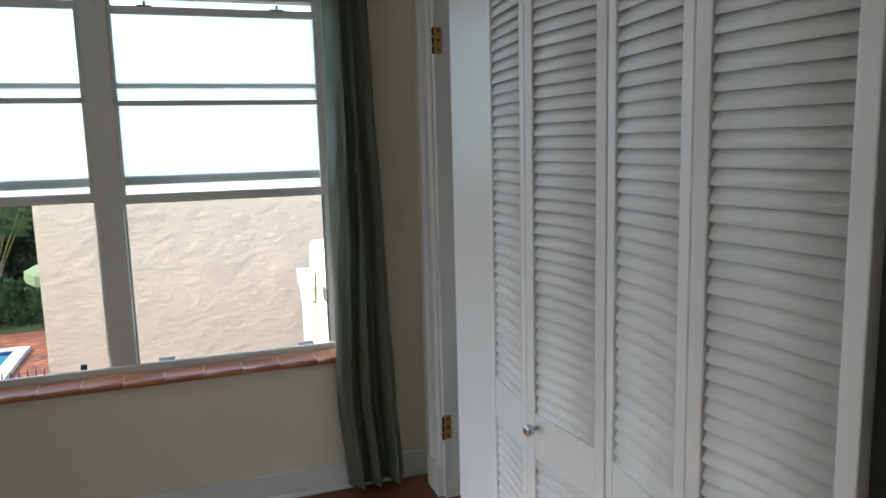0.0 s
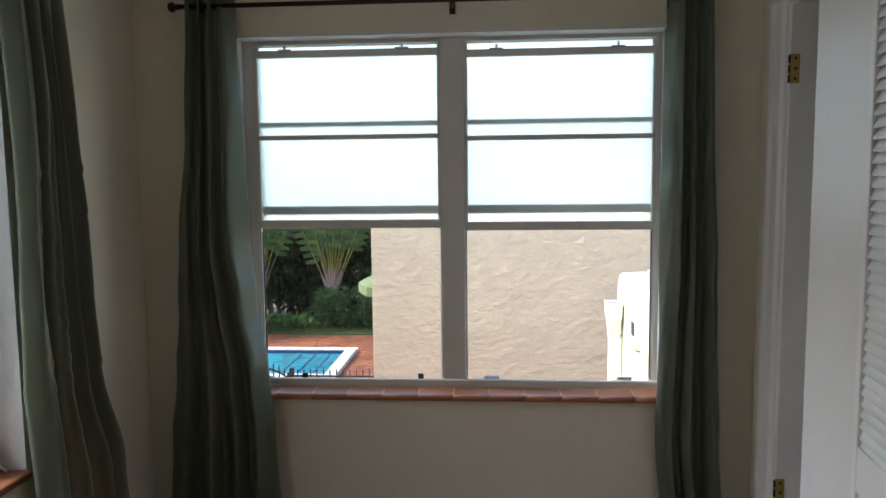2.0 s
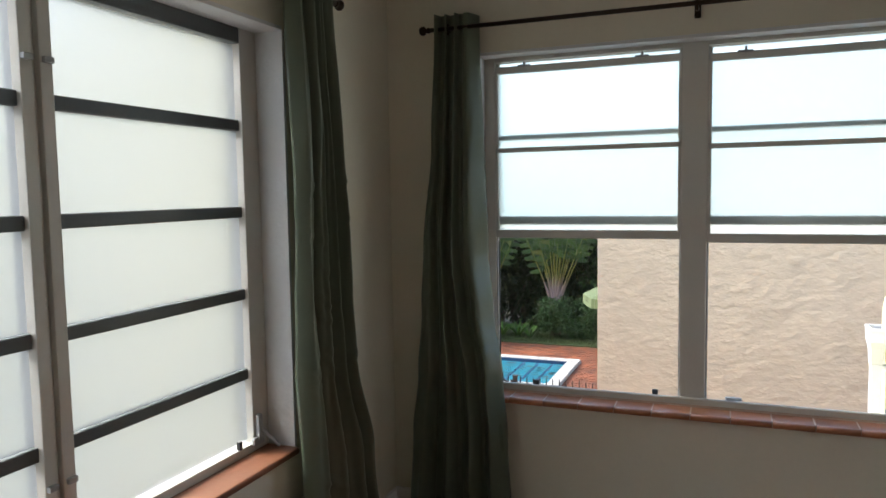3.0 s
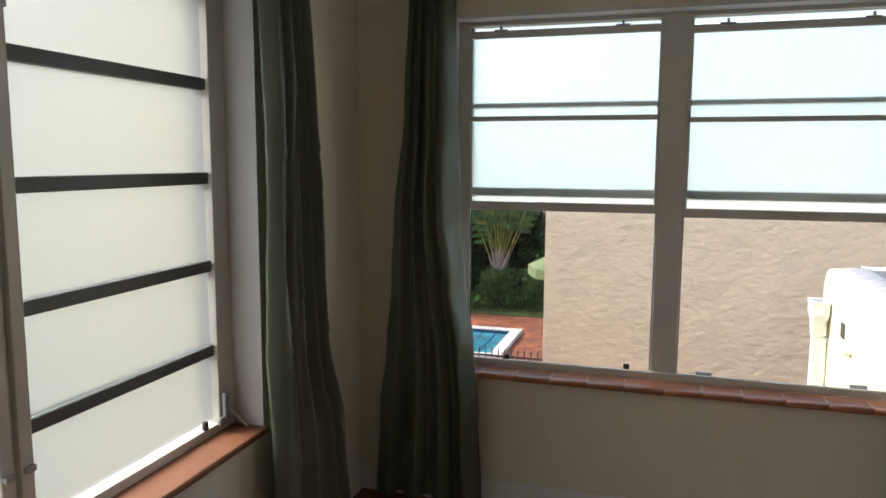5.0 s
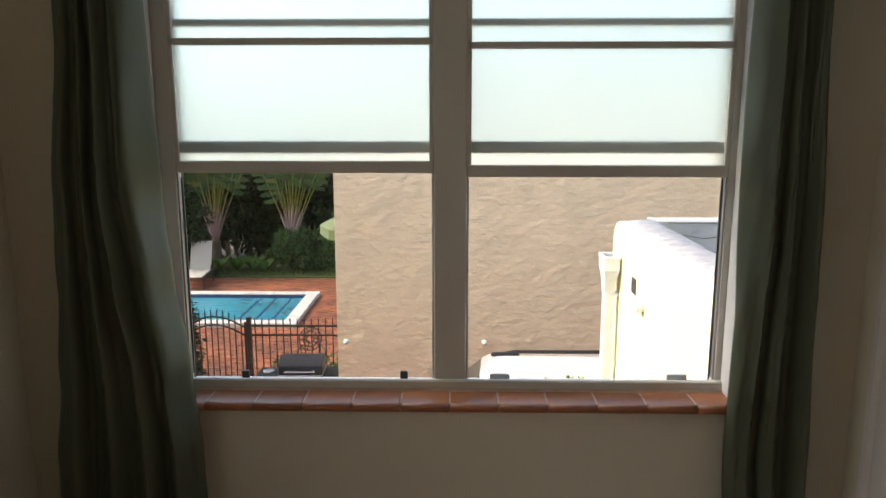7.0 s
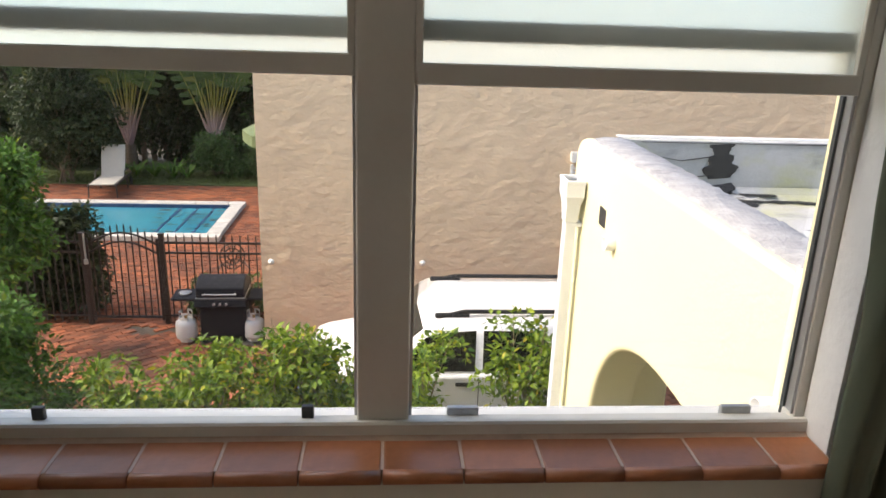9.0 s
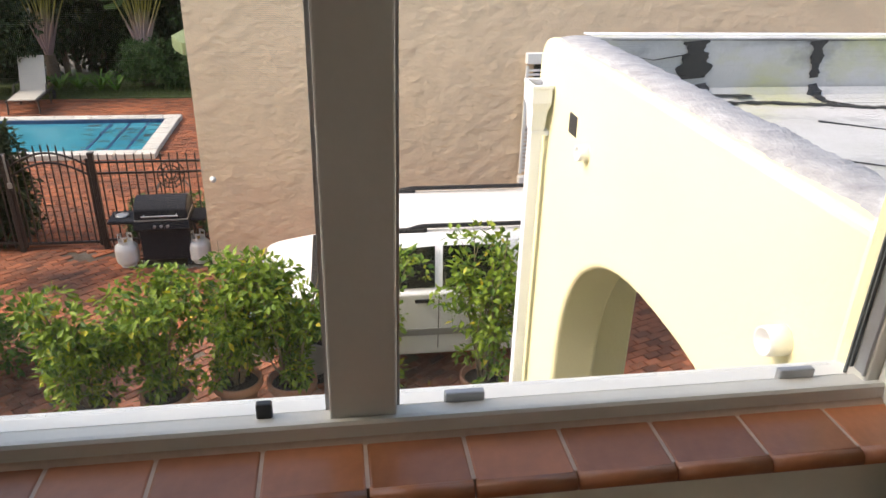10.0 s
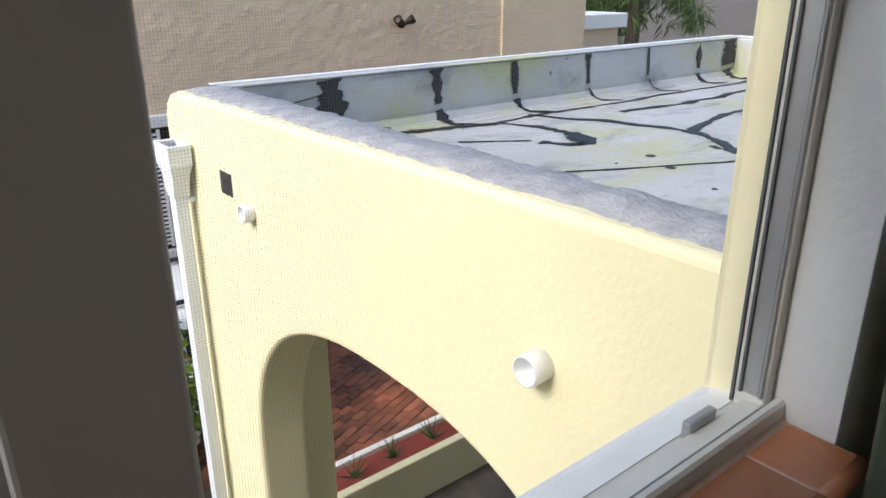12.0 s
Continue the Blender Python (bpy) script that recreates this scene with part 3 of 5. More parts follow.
for x in (-0.852, 0.852):
    part("track", box(box(B(), x - 0.024, x - 0.018, 2.9995, 3.003, 0.634, 1.27) if x > 0 else box(B(), x + 0.018, x + 0.024, 2.9995, 3.003, 0.634, 1.27), x - 0.02, x + 0.02, 3.0122, 3.016, 0.612, 2.05), M["bars"], win, "dark sash track")
for sg in (-1, 1):
    part("track", box(B(), min(sg * 0.829, sg * 0.8352), max(sg * 0.829, sg * 0.8352), 2.969, 2.9735, 0.634, 1.285, 0.0015), M["steel"], win, "grey metal sash track")
    part("track", box(B(), min(sg * 0.8335, sg * 0.8352), max(sg * 0.8335, sg * 0.8352), 2.976, 2.997, 0.634, 1.285), M["steel"], win, "grey metal sash track")
for x in (-0.052, 0.052):
    part("track", box(box(B(), x - 0.004, x + 0.004, 2.984, 2.989, 0.634, 1.29), x - 0.005, x + 0.005, 3.0, 3.006, 0.612, 2.05), M["steel"], win, "grey metal sash track")
# thin dark strips on the groove floor stand in for its shade
part("track", box(box(B(), -0.833, -0.052, 2.9572, 2.9668, 0.6155, 0.6178), 0.052, 0.833, 2.9572, 2.9668, 0.6155, 0.6178), M["bars"], win, "dark strip standing for shade in the sash groove")
# tiled inner sill
sill = setting("sill_bed", box(B(), OX0, OX1, 2.846, 2.947, 0.572, 0.5993), M["grout"], "grouted bed of the window sill", "sill")
bm = box(B(), 0, 0.1447, 0, 0.108, 0, 0.014, 0.004)
TILE = mesh_of("tile", bm, M["sill"])
NOSE = mesh_of("tile", tube(tube(B(), (0.0, 0, 0), (0.1447, 0, 0), 0.013, seg=16), (0.0, 0.004, 0.0), (0.1447, 0.004, 0.0), 0.013, seg=16), M["sill"], True)
for i in range(-6, 6):
    x0, x1 = max(0.1487 * i + 0.002, OX0), min(0.1487 * (i + 1) - 0.002, OX1 - 0.002)
    cut = Matrix.Diagonal(((x1 - x0) / 0.1447, 1, 1, 1))
    piece("tile", TILE, sill, pose(x0, 2.838, 0.587 + random.uniform(-0.0006, 0.0006)) @ cut)
    piece("tile", NOSE, sill, pose(x0, 2.8375, 0.5882) @ cut)

# ---- side window ----
lwin = thing("window_2", pose(0, 0, 0), "steel casement window with frosted panes and dark bars", "window", "", "structure")
XF = -1.45
part("window_frame", box(B(), XF - 0.03, XF + 0.03, 1.945, LY1, 0.59, LZ1, 0.003), FR, lwin)
part("window_frame", box(B(), XF - 0.03, XF + 0.03, LY0, LY0 + 0.05, 0.59, LZ1, 0.003), FR, lwin)
part("window_frame", box(B(), XF - 0.03, XF + 0.03, LY0 + 0.05, 1.945, 2.006, LZ1, 0.003), M["bars"], lwin)
part("window_frame", box(B(), XF - 0.03, XF + 0.03, LY0 + 0.05, 1.945, 0.585, 0.62, 0.003), FR, lwin)
bm = box(box(box(B(), XF - 0.03, XF + 0.032, 1.112, 1.147, 0.59, LZ1, 0.003), XF - 0.03, XF + 0.032, 1.165, 1.202, 0.59, LZ1, 0.003), XF - 0.03, XF + 0.015, 1.14, 1.17, 0.59, LZ1, 0.003)
part("window_frame", bm, FR, lwin)
for y0, y1 in ((LY0 + 0.05, 1.112), (1.202, 1.945)):
    zs = [0.62, 0.868, 1.15, 1.436, 1.732, 2.012]
    for z in zs[1:-1]:
        # bar colour already holds the darkness of standing against the bright panes
        part("bar", box(B(), XF - 0.02, XF + 0.018, y0, y1, z - 0.019, z + 0.019, 0.004), M["bars"], lwin, "grey-green glazing bar coloured dark as if backlit")
    for z0, z1 in zip(zs, zs[1:]):
        pane = part("pane", box(B(), XF - 0.002, XF + 0.002, y0 - 0.004, y1 + 0.004, z0 + 0.01, z1 - 0.01), M["obscure"], lwin, "frosted glass pane")
        pane.visible_shadow = False
bm = box(box(B(), XF + 0.03, XF + 0.045, 1.93, 1.99, 0.612, 0.64, 0.004), XF + 0.034, XF + 0.05, 1.952, 1.975, 0.63, 0.72, 0.004)
tube(bm, (XF + 0.045, 1.975, 0.665), (XF + 0.10, 2.0, 0.60), 0.008, 0.006)
part("handle", bm, M["steel"], lwin, "grey metal casement handle")
part("sash_stop", box(B(), XF + 0.02, XF + 0.036, 1.86, 1.875, 0.62, 0.65, 0.003), M["black"], lwin)
for y in (1.128, 1.185):
    for z in (0.78, 1.83):
        part("latch", box(B(), XF + 0.03, XF + 0.044, y - 0.014, y + 0.014, z - 0.008, z + 0.008, 0.003), M["steel"], lwin)
lsill = setting("sill_board", box(B(), XF + 0.02, XL + 0.022, LY0, LY1 + 0.002, 0.566, 0.59, 0.008, 3), M["sillboard"], "red-brown sill of the side window", "sill")


# ---- curtains and rods ----
def along(rows, v):
    """Values between two rows of (v, ...)."""
    for p, q in zip(rows, rows[1:]):
        if v <= q[0]:
            k = (v - p[0]) / (q[0] - p[0])
            k = k * k * (3 - 2 * k)
            return [c + (d - c) * k for c, d in zip(p[1:], q[1:])]
    return list(rows[-1][1:])


def curtain(name, m, rows, z0, z1, folds, depth, seed, label, edge):
    """A hanging cloth given by rows of (drop, left, right, turned edge): broad round folds with narrow deep valleys;
    the edge beside the window turns back towards the glass."""
    rnd = random.Random(seed)
    th = thing(name, m, label, "curtain", "curtains")
    nu, nv = 210, 130
    big = [rnd.uniform(0.55, 1.25) for _ in range(folds + 2)]
    creases = [(rnd.uniform(0.1, 0.9), rnd.uniform(0.3, 0.97), rnd.uniform(-0.9, 0.9), rnd.uniform(0.05, 0.12)) for _ in range(34)]
    bm = B()
    grid = []
    for j in range(nv + 1):
        v = j / nv
        l, r, turned = along(rows, v)
        row = []
        for i in range(nu + 1):
            u = i / nu
            w = u + (0.05 * noise.noise((u * 2.2, v * 2.0, seed)) + 0.03 * noise.noise((u * 4, v * 3.2, seed + 3))) * math.sin(math.pi * u)
            a = w * folds
            k = min(folds, max(0, int(a)))
            t = a - k
            swell = big[k] * (1 - t) + big[k + 1] * t
            ridge = (abs(math.sin(math.pi * t)) ** 0.62) * swell + 0.22 * math.sin(2 * math.pi * t + 2.5 * v + k) * math.sin(math.pi * t)
            y = -depth * (0.75 + 0.5 * v) * ridge
            y += 0.016 * noise.noise((u * 5, v * 3.2, seed + 8)) + 0.005 * noise.noise((u * 16 + v * 4, v * 11, seed))
            for cu, cv, slope, size in creases:
                du, dv = (u - cu) * 0.35, (v - cv) * 2.1
                far = (dv - slope * du) / 0.013
                if abs(far) < 3 and abs(du) < size:
                    y -= 0.0045 * math.exp(-far * far) * (1 - abs(du) / size) - 0.003 * math.exp(-(far - 1.6) ** 2) * (1 - abs(du) / size)
            x = l + (r - l) * u
            e = ((u if edge > 0 else 1 - u) - 0.8) / 0.2
            if e > 0:
                y += e * (1.25 * turned) + 0.006 * math.sin(17 * v + 6 * e + seed) * min(1, turned * 20) * e
                x += edge * 0.42 * turned * e
            row.append(bm.verts.new((x + 0.012 * math.cos(math.pi * t) * math.sin(math.pi * u), y, z1 - (z1 - z0) * v - 0.008 * ridge * v)))
        grid.append(row)
    for p, q in zip(grid, grid[1:]):
        for i in range(nu):
            bm.faces.new((p[i], q[i], q[i + 1], p[i + 1]))
    cloth = part("cloth", bm, M["curtain"], th, "", True)
    sol = cloth.modifiers.new("thickness", "SOLIDIFY")
    sol.thickness = 0.002
    return th


GREEN = "sage green satin curtain gathered on a dark rod"
curtain("curtain", pose(0, 2.79, 0), [(0, -1.045, -0.882, 0.045), (0.25, -1.07, -0.884, 0.065), (0.45, -1.11, -0.876, 0.075), (0.57, -1.125, -0.835, 0.05), (0.7, -1.15, -0.77, 0.015), (0.82, -1.18, -0.738, 0.0), (1, -1.2, -0.72, 0.0)], 0.05, 2.235, 4, 0.055, 3, GREEN, 1)
curtain("curtain", pose(0, 2.812, 0), [(0, 0.868, 1.01, 0.055), (0.25, 0.866, 1.025, 0.06), (0.5, 0.85, 1.045, 0.045), (0.62, 0.835, 1.055, 0.012), (0.82, 0.82, 1.075, 0.0), (1, 0.85, 1.095, 0.0)], 0.04, 2.235, 3, 0.048, 8, GREEN, -1)
curtain("curtain", pose(-1.225, 0, 0, 0, 0, 90), [(0, 1.95, 2.18, 0.012), (0.25, 1.97, 2.21, 0.01), (0.5, 1.955, 2.23, 0.01), (0.62, 1.95, 2.25, 0.01), (0.78, 1.95, 2.37, 0.0), (1, 1.93, 2.46, 0.0)], 0.04, 2.235, 4, 0.058, 5, GREEN, -1)


def rod(m, a, b, brackets):
    th = thing("curtain_rod", m, "dark bronze curtain rod with round finials", "curtain rod")
    part("pole", tube(B(), (a, 0, 0), (b, 0, 0), 0.0095, seg=16), M["bronze"], th, "", True)
    for x, s in ((a, -1), (b, 1)):
        bm = lathe(B(), [(0.006, 0), (0.012, 0.004), (0.012, 0.012), (0.007, 0.016), (0.018, 0.026), (0.02, 0.036), (0.014, 0.046), (0.004, 0.05)], 14)
        part("finial", bm, M["bronze"], th, "", True).matrix_basis = pose(x, 0, 0, 0, 90 * s, 0)
    for x in brackets:
        bm = box(B(), x - 0.012, x + 0.012, 0.086, 0.1, -0.035, 0.035, 0.003)
        tube(bm, (x, 0.09, -0.005), (x, 0.0, -0.012), 0.006)
        tube(bm, (x, 0, -0.028), (x, 0, 0.018), 0.006)
        part("bracket", bm, M["bronze"], th)


rod(pose(0, 2.775, 2.178), -1.06, 1.06, (-0.98, 0.01, 0.86))
rod(pose(-1.215, 0, 2.185, 0, 0, 90), 0.25, 2.24, (0.35, 1.15, 2.17))

# insect screen behind the open half
for x0, x1 in ((-0.835, -0.05), (0.05, 0.835)):
    part("insect_screen", box(B(), x0, x1, 3.05, 3.0502, 0.60, 1.3), M["screen"], win, "fine grey insect screen")

# ---- outdoors: ground and buildings ----
ZG = -3.3
setting("ground", box(B(), -600, 600, -600, 1200, ZG - 0.5, ZG - 0.02), M["dirt"], "damp dirt ground of the yard", "ground")
setting("house_front", box(B(), -6, 9, 2.9, 3.064, ZG, -0.12), M["yellow"], "pale yellow stucco wall below the window", "wall")
setting("house_side", box(B(), -6, -1.61, 2.95, 3.066, -0.12, ZC + 0.3), M["yellow"], "pale yellow stucco wall beside the window", "wall")
setting("window_return", box(box(B(), 0.862, 0.9, 3.012, 3.075, 0.56, 2.1, 0.003), -0.9, -0.862, 3.012, 3.075, 0.56, 2.1, 0.003), M["yellow"], "pale yellow stucco return of the window opening", "wall")


def stain(m, col, scale, lo, hi, amount, seed):
    """Lays blotches of another colour over a material, with soft uneven borders."""
    n, l = m.node_tree.nodes, m.node_tree.links
    b = n["Principled BSDF"]
    src = b.inputs["Base Color"].links[0].from_socket
    tc, mp, tx, mr, mx = (n.new(k) for k in ("ShaderNodeTexCoord", "ShaderNodeMapping", "ShaderNodeTexNoise", "ShaderNodeMapRange", "ShaderNodeMix"))
    mp.inputs["Location"].default_value = (seed, seed * 1.7, 0)
    mp.inputs["Scale"].default_value = (0.6, 1.3, 1)
    tx.inputs["Scale"].default_value, tx.inputs["Detail"].default_value, tx.inputs["Roughness"].default_value = scale, 7, 0.65
    mr.inputs["From Min"].default_value, mr.inputs["From Max"].default_value, mr.inputs["To Max"].default_value = lo, hi, amount
    mx.data_type = "RGBA"
    mx.inputs["B"].default_value = (*col, 1)
    l.new(tc.outputs["Object"], mp.inputs["Vector"])
    l.new(mp.outputs["Vector"], tx.inputs["Vector"])
    l.new(tx.outputs["Fac"], mr.inputs["Value"])
    l.new(mr.outputs["Result"], mx.inputs["Factor"])
    l.new(src, mx.inputs["A"])
    l.new(mx.outputs["Result"], b.inputs["Base Color"])


stain(M["roofgrey"], (0.43, 0.44, 0.20), 1.4, 0.50, 0.64, 0.75, 3)
stain(M["roofgrey"], (0.19, 0.19, 0.205), 2.6, 0.54, 0.68, 0.75, 11)
stain(M["roofgrey"], (0.05, 0.05, 0.055), 7.0, 0.68, 0.71, 0.9, 5)
stain(M["capgrey"], (0.16, 0.16, 0.18), 6.0, 0.57, 0.68, 0.6, 2)
stain(M["dirt"], (0.24, 0.20, 0.16), 3.5, 0.55, 0.62, 0.6, 4)
AX, AY0, AY1, ZT = 1.35, 3.066, 6.86, 0.60
# added house, never seen clearly: its lilac walls dim and tint the side panes
beyond = thing("added_side_house", pose(-7.2, 0, ZG), "plain lilac-grey house added beyond the side window to tone its panes", "house", "", "structure")
part("wall", box(B(), -4, 0, -7, 6.2, 0, 6.3, 0.02), M["lilac"], beyond)
part("roof", box(B(), -4.2, 0.25, -7.2, 6.4, 6.3, 6.5, 0.03), M["outwhite"], beyond)
annex = thing("annex", pose(0, 0, 0), "pale yellow stucco porch annex with arch and flat roof", "building", "", "structure")
arch = []
for i in range(33):
    a = math.pi * i / 32
    c, s_ = math.cos(a), math.sin(a)
    arch.append((4.70 + 1.30 * math.copysign(abs(c) ** 0.8, c), -1.5 + 1.2 * abs(s_) ** 0.8))
outline = [(AY0, ZG), (AY0, ZT), (AY1 - 0.17, ZT), (AY1 - 0.10, ZT - 0.02), (AY1 - 0.04, ZT - 0.07), (AY1 - 0.01, ZT - 0.13), (AY1, ZT - 0.2), (AY1, ZG), (6.0, ZG)] + arch + [(3.4, ZG)]
wall = part("wall", prism(B(), outline, AX, AX + 0.3, "x"), M["yellow"], annex)
bv = wall.modifiers.new("worn_edges", "BEVEL")
bv.width, bv.segments, bv.limit_method = 0.03, 3, "ANGLE"
part("pier", box(B(), AX + 0.3, 2.12, 6.5, AY1, ZG, -0.3, 0.02), M["yellow"], annex)
part("beam", box(B(), AX + 0.3, 7.4, 6.5, AY1, -0.3, 0.05, 0.02), M["yellow"], annex)
part("pier", box(B(), 7.0, 7.4, 6.4, AY1, ZG, -0.3, 0.02), M["yellow"], annex)
bm = B()
prism(bm, [(6.66, 0.14), (6.66, 0.6), (AY1, 0.6), (AY1, 0.05), (6.5, 0.05), (6.5, 0.203), (6.56, 0.212), (6.61, 0.235), (6.645, 0.28)], AX + 0.3, 7.4, "x")
part("parapet", bm, M["roofgrey"], annex)
part("parapet", box(B(), 7.2, 7.4, AY0, 6.66, 0.1, 0.598, 0.02), M["roofgrey"], annex)
part("coping", box(B(), AX + 0.28, 7.42, 6.81, AY1 + 0.006, 0.597, 0.605, 0.003), M["coolwhite"], annex, "pale painted coping")
part("coping", box(B(), 7.33, 7.41, AY0, 6.77, 0.594, 0.607, 0.005), M["coolwhite"], annex, "pale painted coping")
part("roof", box(B(), AX + 0.3, 7.2, AY0, 6.66, 0.05, 0.2), M["roofgrey"], annex)
# uneven grey waterproof cap on the near parapet
bm = B()
rows_ = []
rnd = random.Random(4)
ny = 260
for j in range(ny + 1):
    y = AY0 + (AY1 - 0.06 - AY0) * j / ny
    w0 = AX + 0.055 + 0.02 * noise.noise((y * 3, 0, 0)) + 0.018 * noise.noise((y * 12, 5, 0)) + 0.016 * noise.noise((y * 45, 9, 0))
    drop = 0.05 * max(0, (y - (AY1 - 0.25)) / 0.2) ** 2
    prof = [(w0, ZT - 0.004), (w0 + 0.012, ZT + 0.012), (AX + 0.17, ZT + 0.02), (AX + 0.28, ZT + 0.014), (AX + 0.312, ZT - 0.01), (AX + 0.316, 0.42), (AX + 0.33, 0.27), (AX + 0.37, 0.215), (AX + 0.45, 0.202)]
    rows_.append([bm.verts.new((x, y, z - drop * (z > 0.5) + 0.010 * noise.noise((x * 20, y * 9, z)) + 0.007 * noise.noise((x * 50, y * 40, z)))) for x, z in prof])
for p, q in zip(rows_, rows_[1:]):
    for i in range(len(p) - 1):
        bm.faces.new((p[i], q[i], q[i + 1], p[i + 1]))
bmesh.ops.recalc_face_normals(bm, faces=bm.faces)
part("cap", bm, M["capgrey"], annex, "grey waterproof coating", True)


def ribbon(path, width, seed, thick=0.004):
    """A wavering band of tar brushed along a path of points; flat, a few millimetres thick."""
    bm = B()
    pts = [Vector(p) for p in path]
    fine = []
    for a, b in zip(pts, pts[1:]):
        k = max(2, int((b - a).length / 0.014))
        fine += [a.lerp(b, i / k) for i in range(k)]
    fine.append(pts[-1])
    prev = None
    for i, p in enumerate(fine):
        t = (fine[min(i + 1, len(fine) - 1)] - fine[max(i - 1, 0)]).normalized()
        up = Vector((0, 0, 1)) if abs(t.z) < 0.5 else Vector((0, -1, 0))
        side = t.cross(up).normalized()
        w = width * (0.7 + 0.7 * noise.noise((p.x * 6, p.y * 6, p.z * 6 + seed)) + 0.5 * noise.noise((p.x * 22, p.y * 22, p.z * 22 + seed)) + 0.35 * noise.noise((p.x * 60, p.y * 60, p.z * 60 + seed)))
        w = max(0.006, w)
        off = side * width * 0.5 * noise.noise((p.x * 3, p.y * 3, seed + 7))
        row = [bm.verts.new(p + off + side * w / 2 + up * 0.0005), bm.verts.new(p + off + side * w / 4 + up * thick), bm.verts.new(p + off - side * w / 4 + up * thick), bm.verts.new(p + off - side * w / 2 + up * 0.0005)]
        if prev:
            for q in range(3):
                bm.faces.new((prev[q], row[q], row[q + 1], prev[q + 1]))
        prev = row
    return bm


YP = 6.652
for k, (x, w) in enumerate(((2.33, 0.23), (3.2, 0.115), (3.98, 0.085), (4.85, 0.065), (5.7, 0.055), (6.5, 0.10), (7.05, 0.26))):
    part("tar_strip", ribbon([(x, YP, 0.585), (x + 0.02, YP, 0.34)], w, k), M["tar"], annex, "black tar seam")
    part("tar_strip", ribbon([(x + 0.02, YP - 0.01, 0.30), (x + 0.03, 6.60, 0.238), (x + 0.06, 6.53, 0.209), (x + 0.22, 6.42, 0.204)], w * 0.8, k + 20), M["tar"], annex, "black tar seam")
ZR = 0.203
seams = [([(2.1, 6.55, 0.222), (2.5, 6.50, 0.208), (2.85, 6.50, 0.208), (3.18, 6.46, ZR), (3.56, 6.36, ZR), (3.68, 6.1, ZR), (3.66, 5.85, ZR), (3.66, 5.58, ZR), (3.52, 5.48, ZR), (3.38, 5.52, ZR), (3.32, 5.72, ZR)], 0.12),
         ([(3.62, 5.7, ZR), (3.55, 5.54, ZR), (3.44, 5.5, ZR)], 0.15),
         ([(3.56, 6.38, ZR), (4.1, 6.42, ZR), (4.9, 6.36, ZR), (5.7, 6.4, ZR), (6.6, 6.34, ZR), (7.15, 6.4, ZR)], 0.06),
         ([(3.95, 6.45, ZR), (4.2, 5.95, ZR), (4.28, 5.55, ZR), (4.36, 5.2, ZR), (4.14, 4.94, ZR), (3.98, 4.66, ZR), (4.1, 4.3, ZR)], 0.11),
         ([(4.35, 5.3, ZR), (5.1, 5.5, ZR), (6.0, 5.45, ZR), (6.9, 5.6, ZR)], 0.09),
         ([(2.3, 5.42, ZR), (2.57, 5.29, ZR), (3.1, 4.97, ZR), (3.87, 4.6, ZR)], 0.03),
         ([(4.6, 6.1, ZR), (5.4, 5.98, ZR), (6.3, 6.05, ZR), (7.1, 5.95, ZR)], 0.10), ([(2.9, 6.05, ZR), (3.3, 5.8, ZR)], 0.03),
         ([(1.85, 6.62, 0.25), (2.3, 6.60, 0.24), (2.75, 6.59, 0.235)], 0.13), ([(1.80, 6.42, 0.206), (2.15, 6.52, 0.212), (2.5, 6.56, 0.222)], 0.10), ([(1.8, 6.649, 0.5), (2.05, 6.649, 0.46), (2.3, 6.649, 0.5)], 0.022), ([(1.74, 6.649, 0.38), (1.95, 6.649, 0.33), (2.3, 6.649, 0.36)], 0.03)]
for k, (p, w) in enumerate(seams):
    part("tar_strip", ribbon(p, w, 40 + k), M["tar"], annex, "black tar seam")
part("tar_strip", ribbon([(1.75, YP, 0.588), (7.15, YP, 0.588)], 0.014, 90), M["tar"], annex, "black tar seam")
bm = B()
for k in range(26):
    x, y = rnd.uniform(2.0, 4.2), rnd.uniform(3.7, 5.2)
    r = rnd.uniform(0.008, 0.035)
    lathe(bm, [(r, 0.2005), (r * 0.8, 0.204)], 7, (x, y, 0))
part("tar_spots", bm, M["tar"], annex, "black tar splashes")
# drain head and downspout
spout = thing("downspout", pose(1.27, 6.58, ZG), "white metal downspout with open drain head", "downspout")
bm = B()
H0 = 0.33 - ZG
lev = [(0.055, 0.10, H0), (0.055, 0.10, H0 - 0.10), (0.04, 0.075, H0 - 0.16), (0.035, 0.045, H0 - 0.29)]
rings = [[bm.verts.new((sx * a, sy * b, z)) for sx, sy in ((-1, -1), (1, -1), (1, 1), (-1, 1))] for a, b, z in lev]
for p, q in zip(rings, rings[1:]):
    for i in range(4):
        bm.faces.new((p[i], p[(i + 1) % 4], q[(i + 1) % 4], q[i]))
head = part("drain_head", bm, M["coolwhite"], spout)
head.modifiers.new("thickness", "SOLIDIFY").thickness = 0.012
part("rim", box(box(box(box(B(), -0.068, 0.068, -0.115, -0.095, H0 - 0.012, H0 + 0.012, 0.003), -0.068, 0.068, 0.095, 0.115, H0 - 0.012, H0 + 0.012, 0.003), -0.068, -0.05, -0.095, 0.095, H0 - 0.012, H0 + 0.012, 0.003), 0.05, 0.068, -0.095, 0.095, H0 - 0.012, H0 + 0.012, 0.003), M["coolwhite"], spout)
part("leaf_litter", box(B(), -0.045, 0.045, -0.085, 0.085, H0 - 0.09, H0 - 0.022, 0.012), M["soil"], spout, "dark leaf litter")
part("pipe", box(B(), -0.04, 0.04, -0.045, 0.045, 0, H0 - 0.27, 0.01), M["coolwhite"], spout)
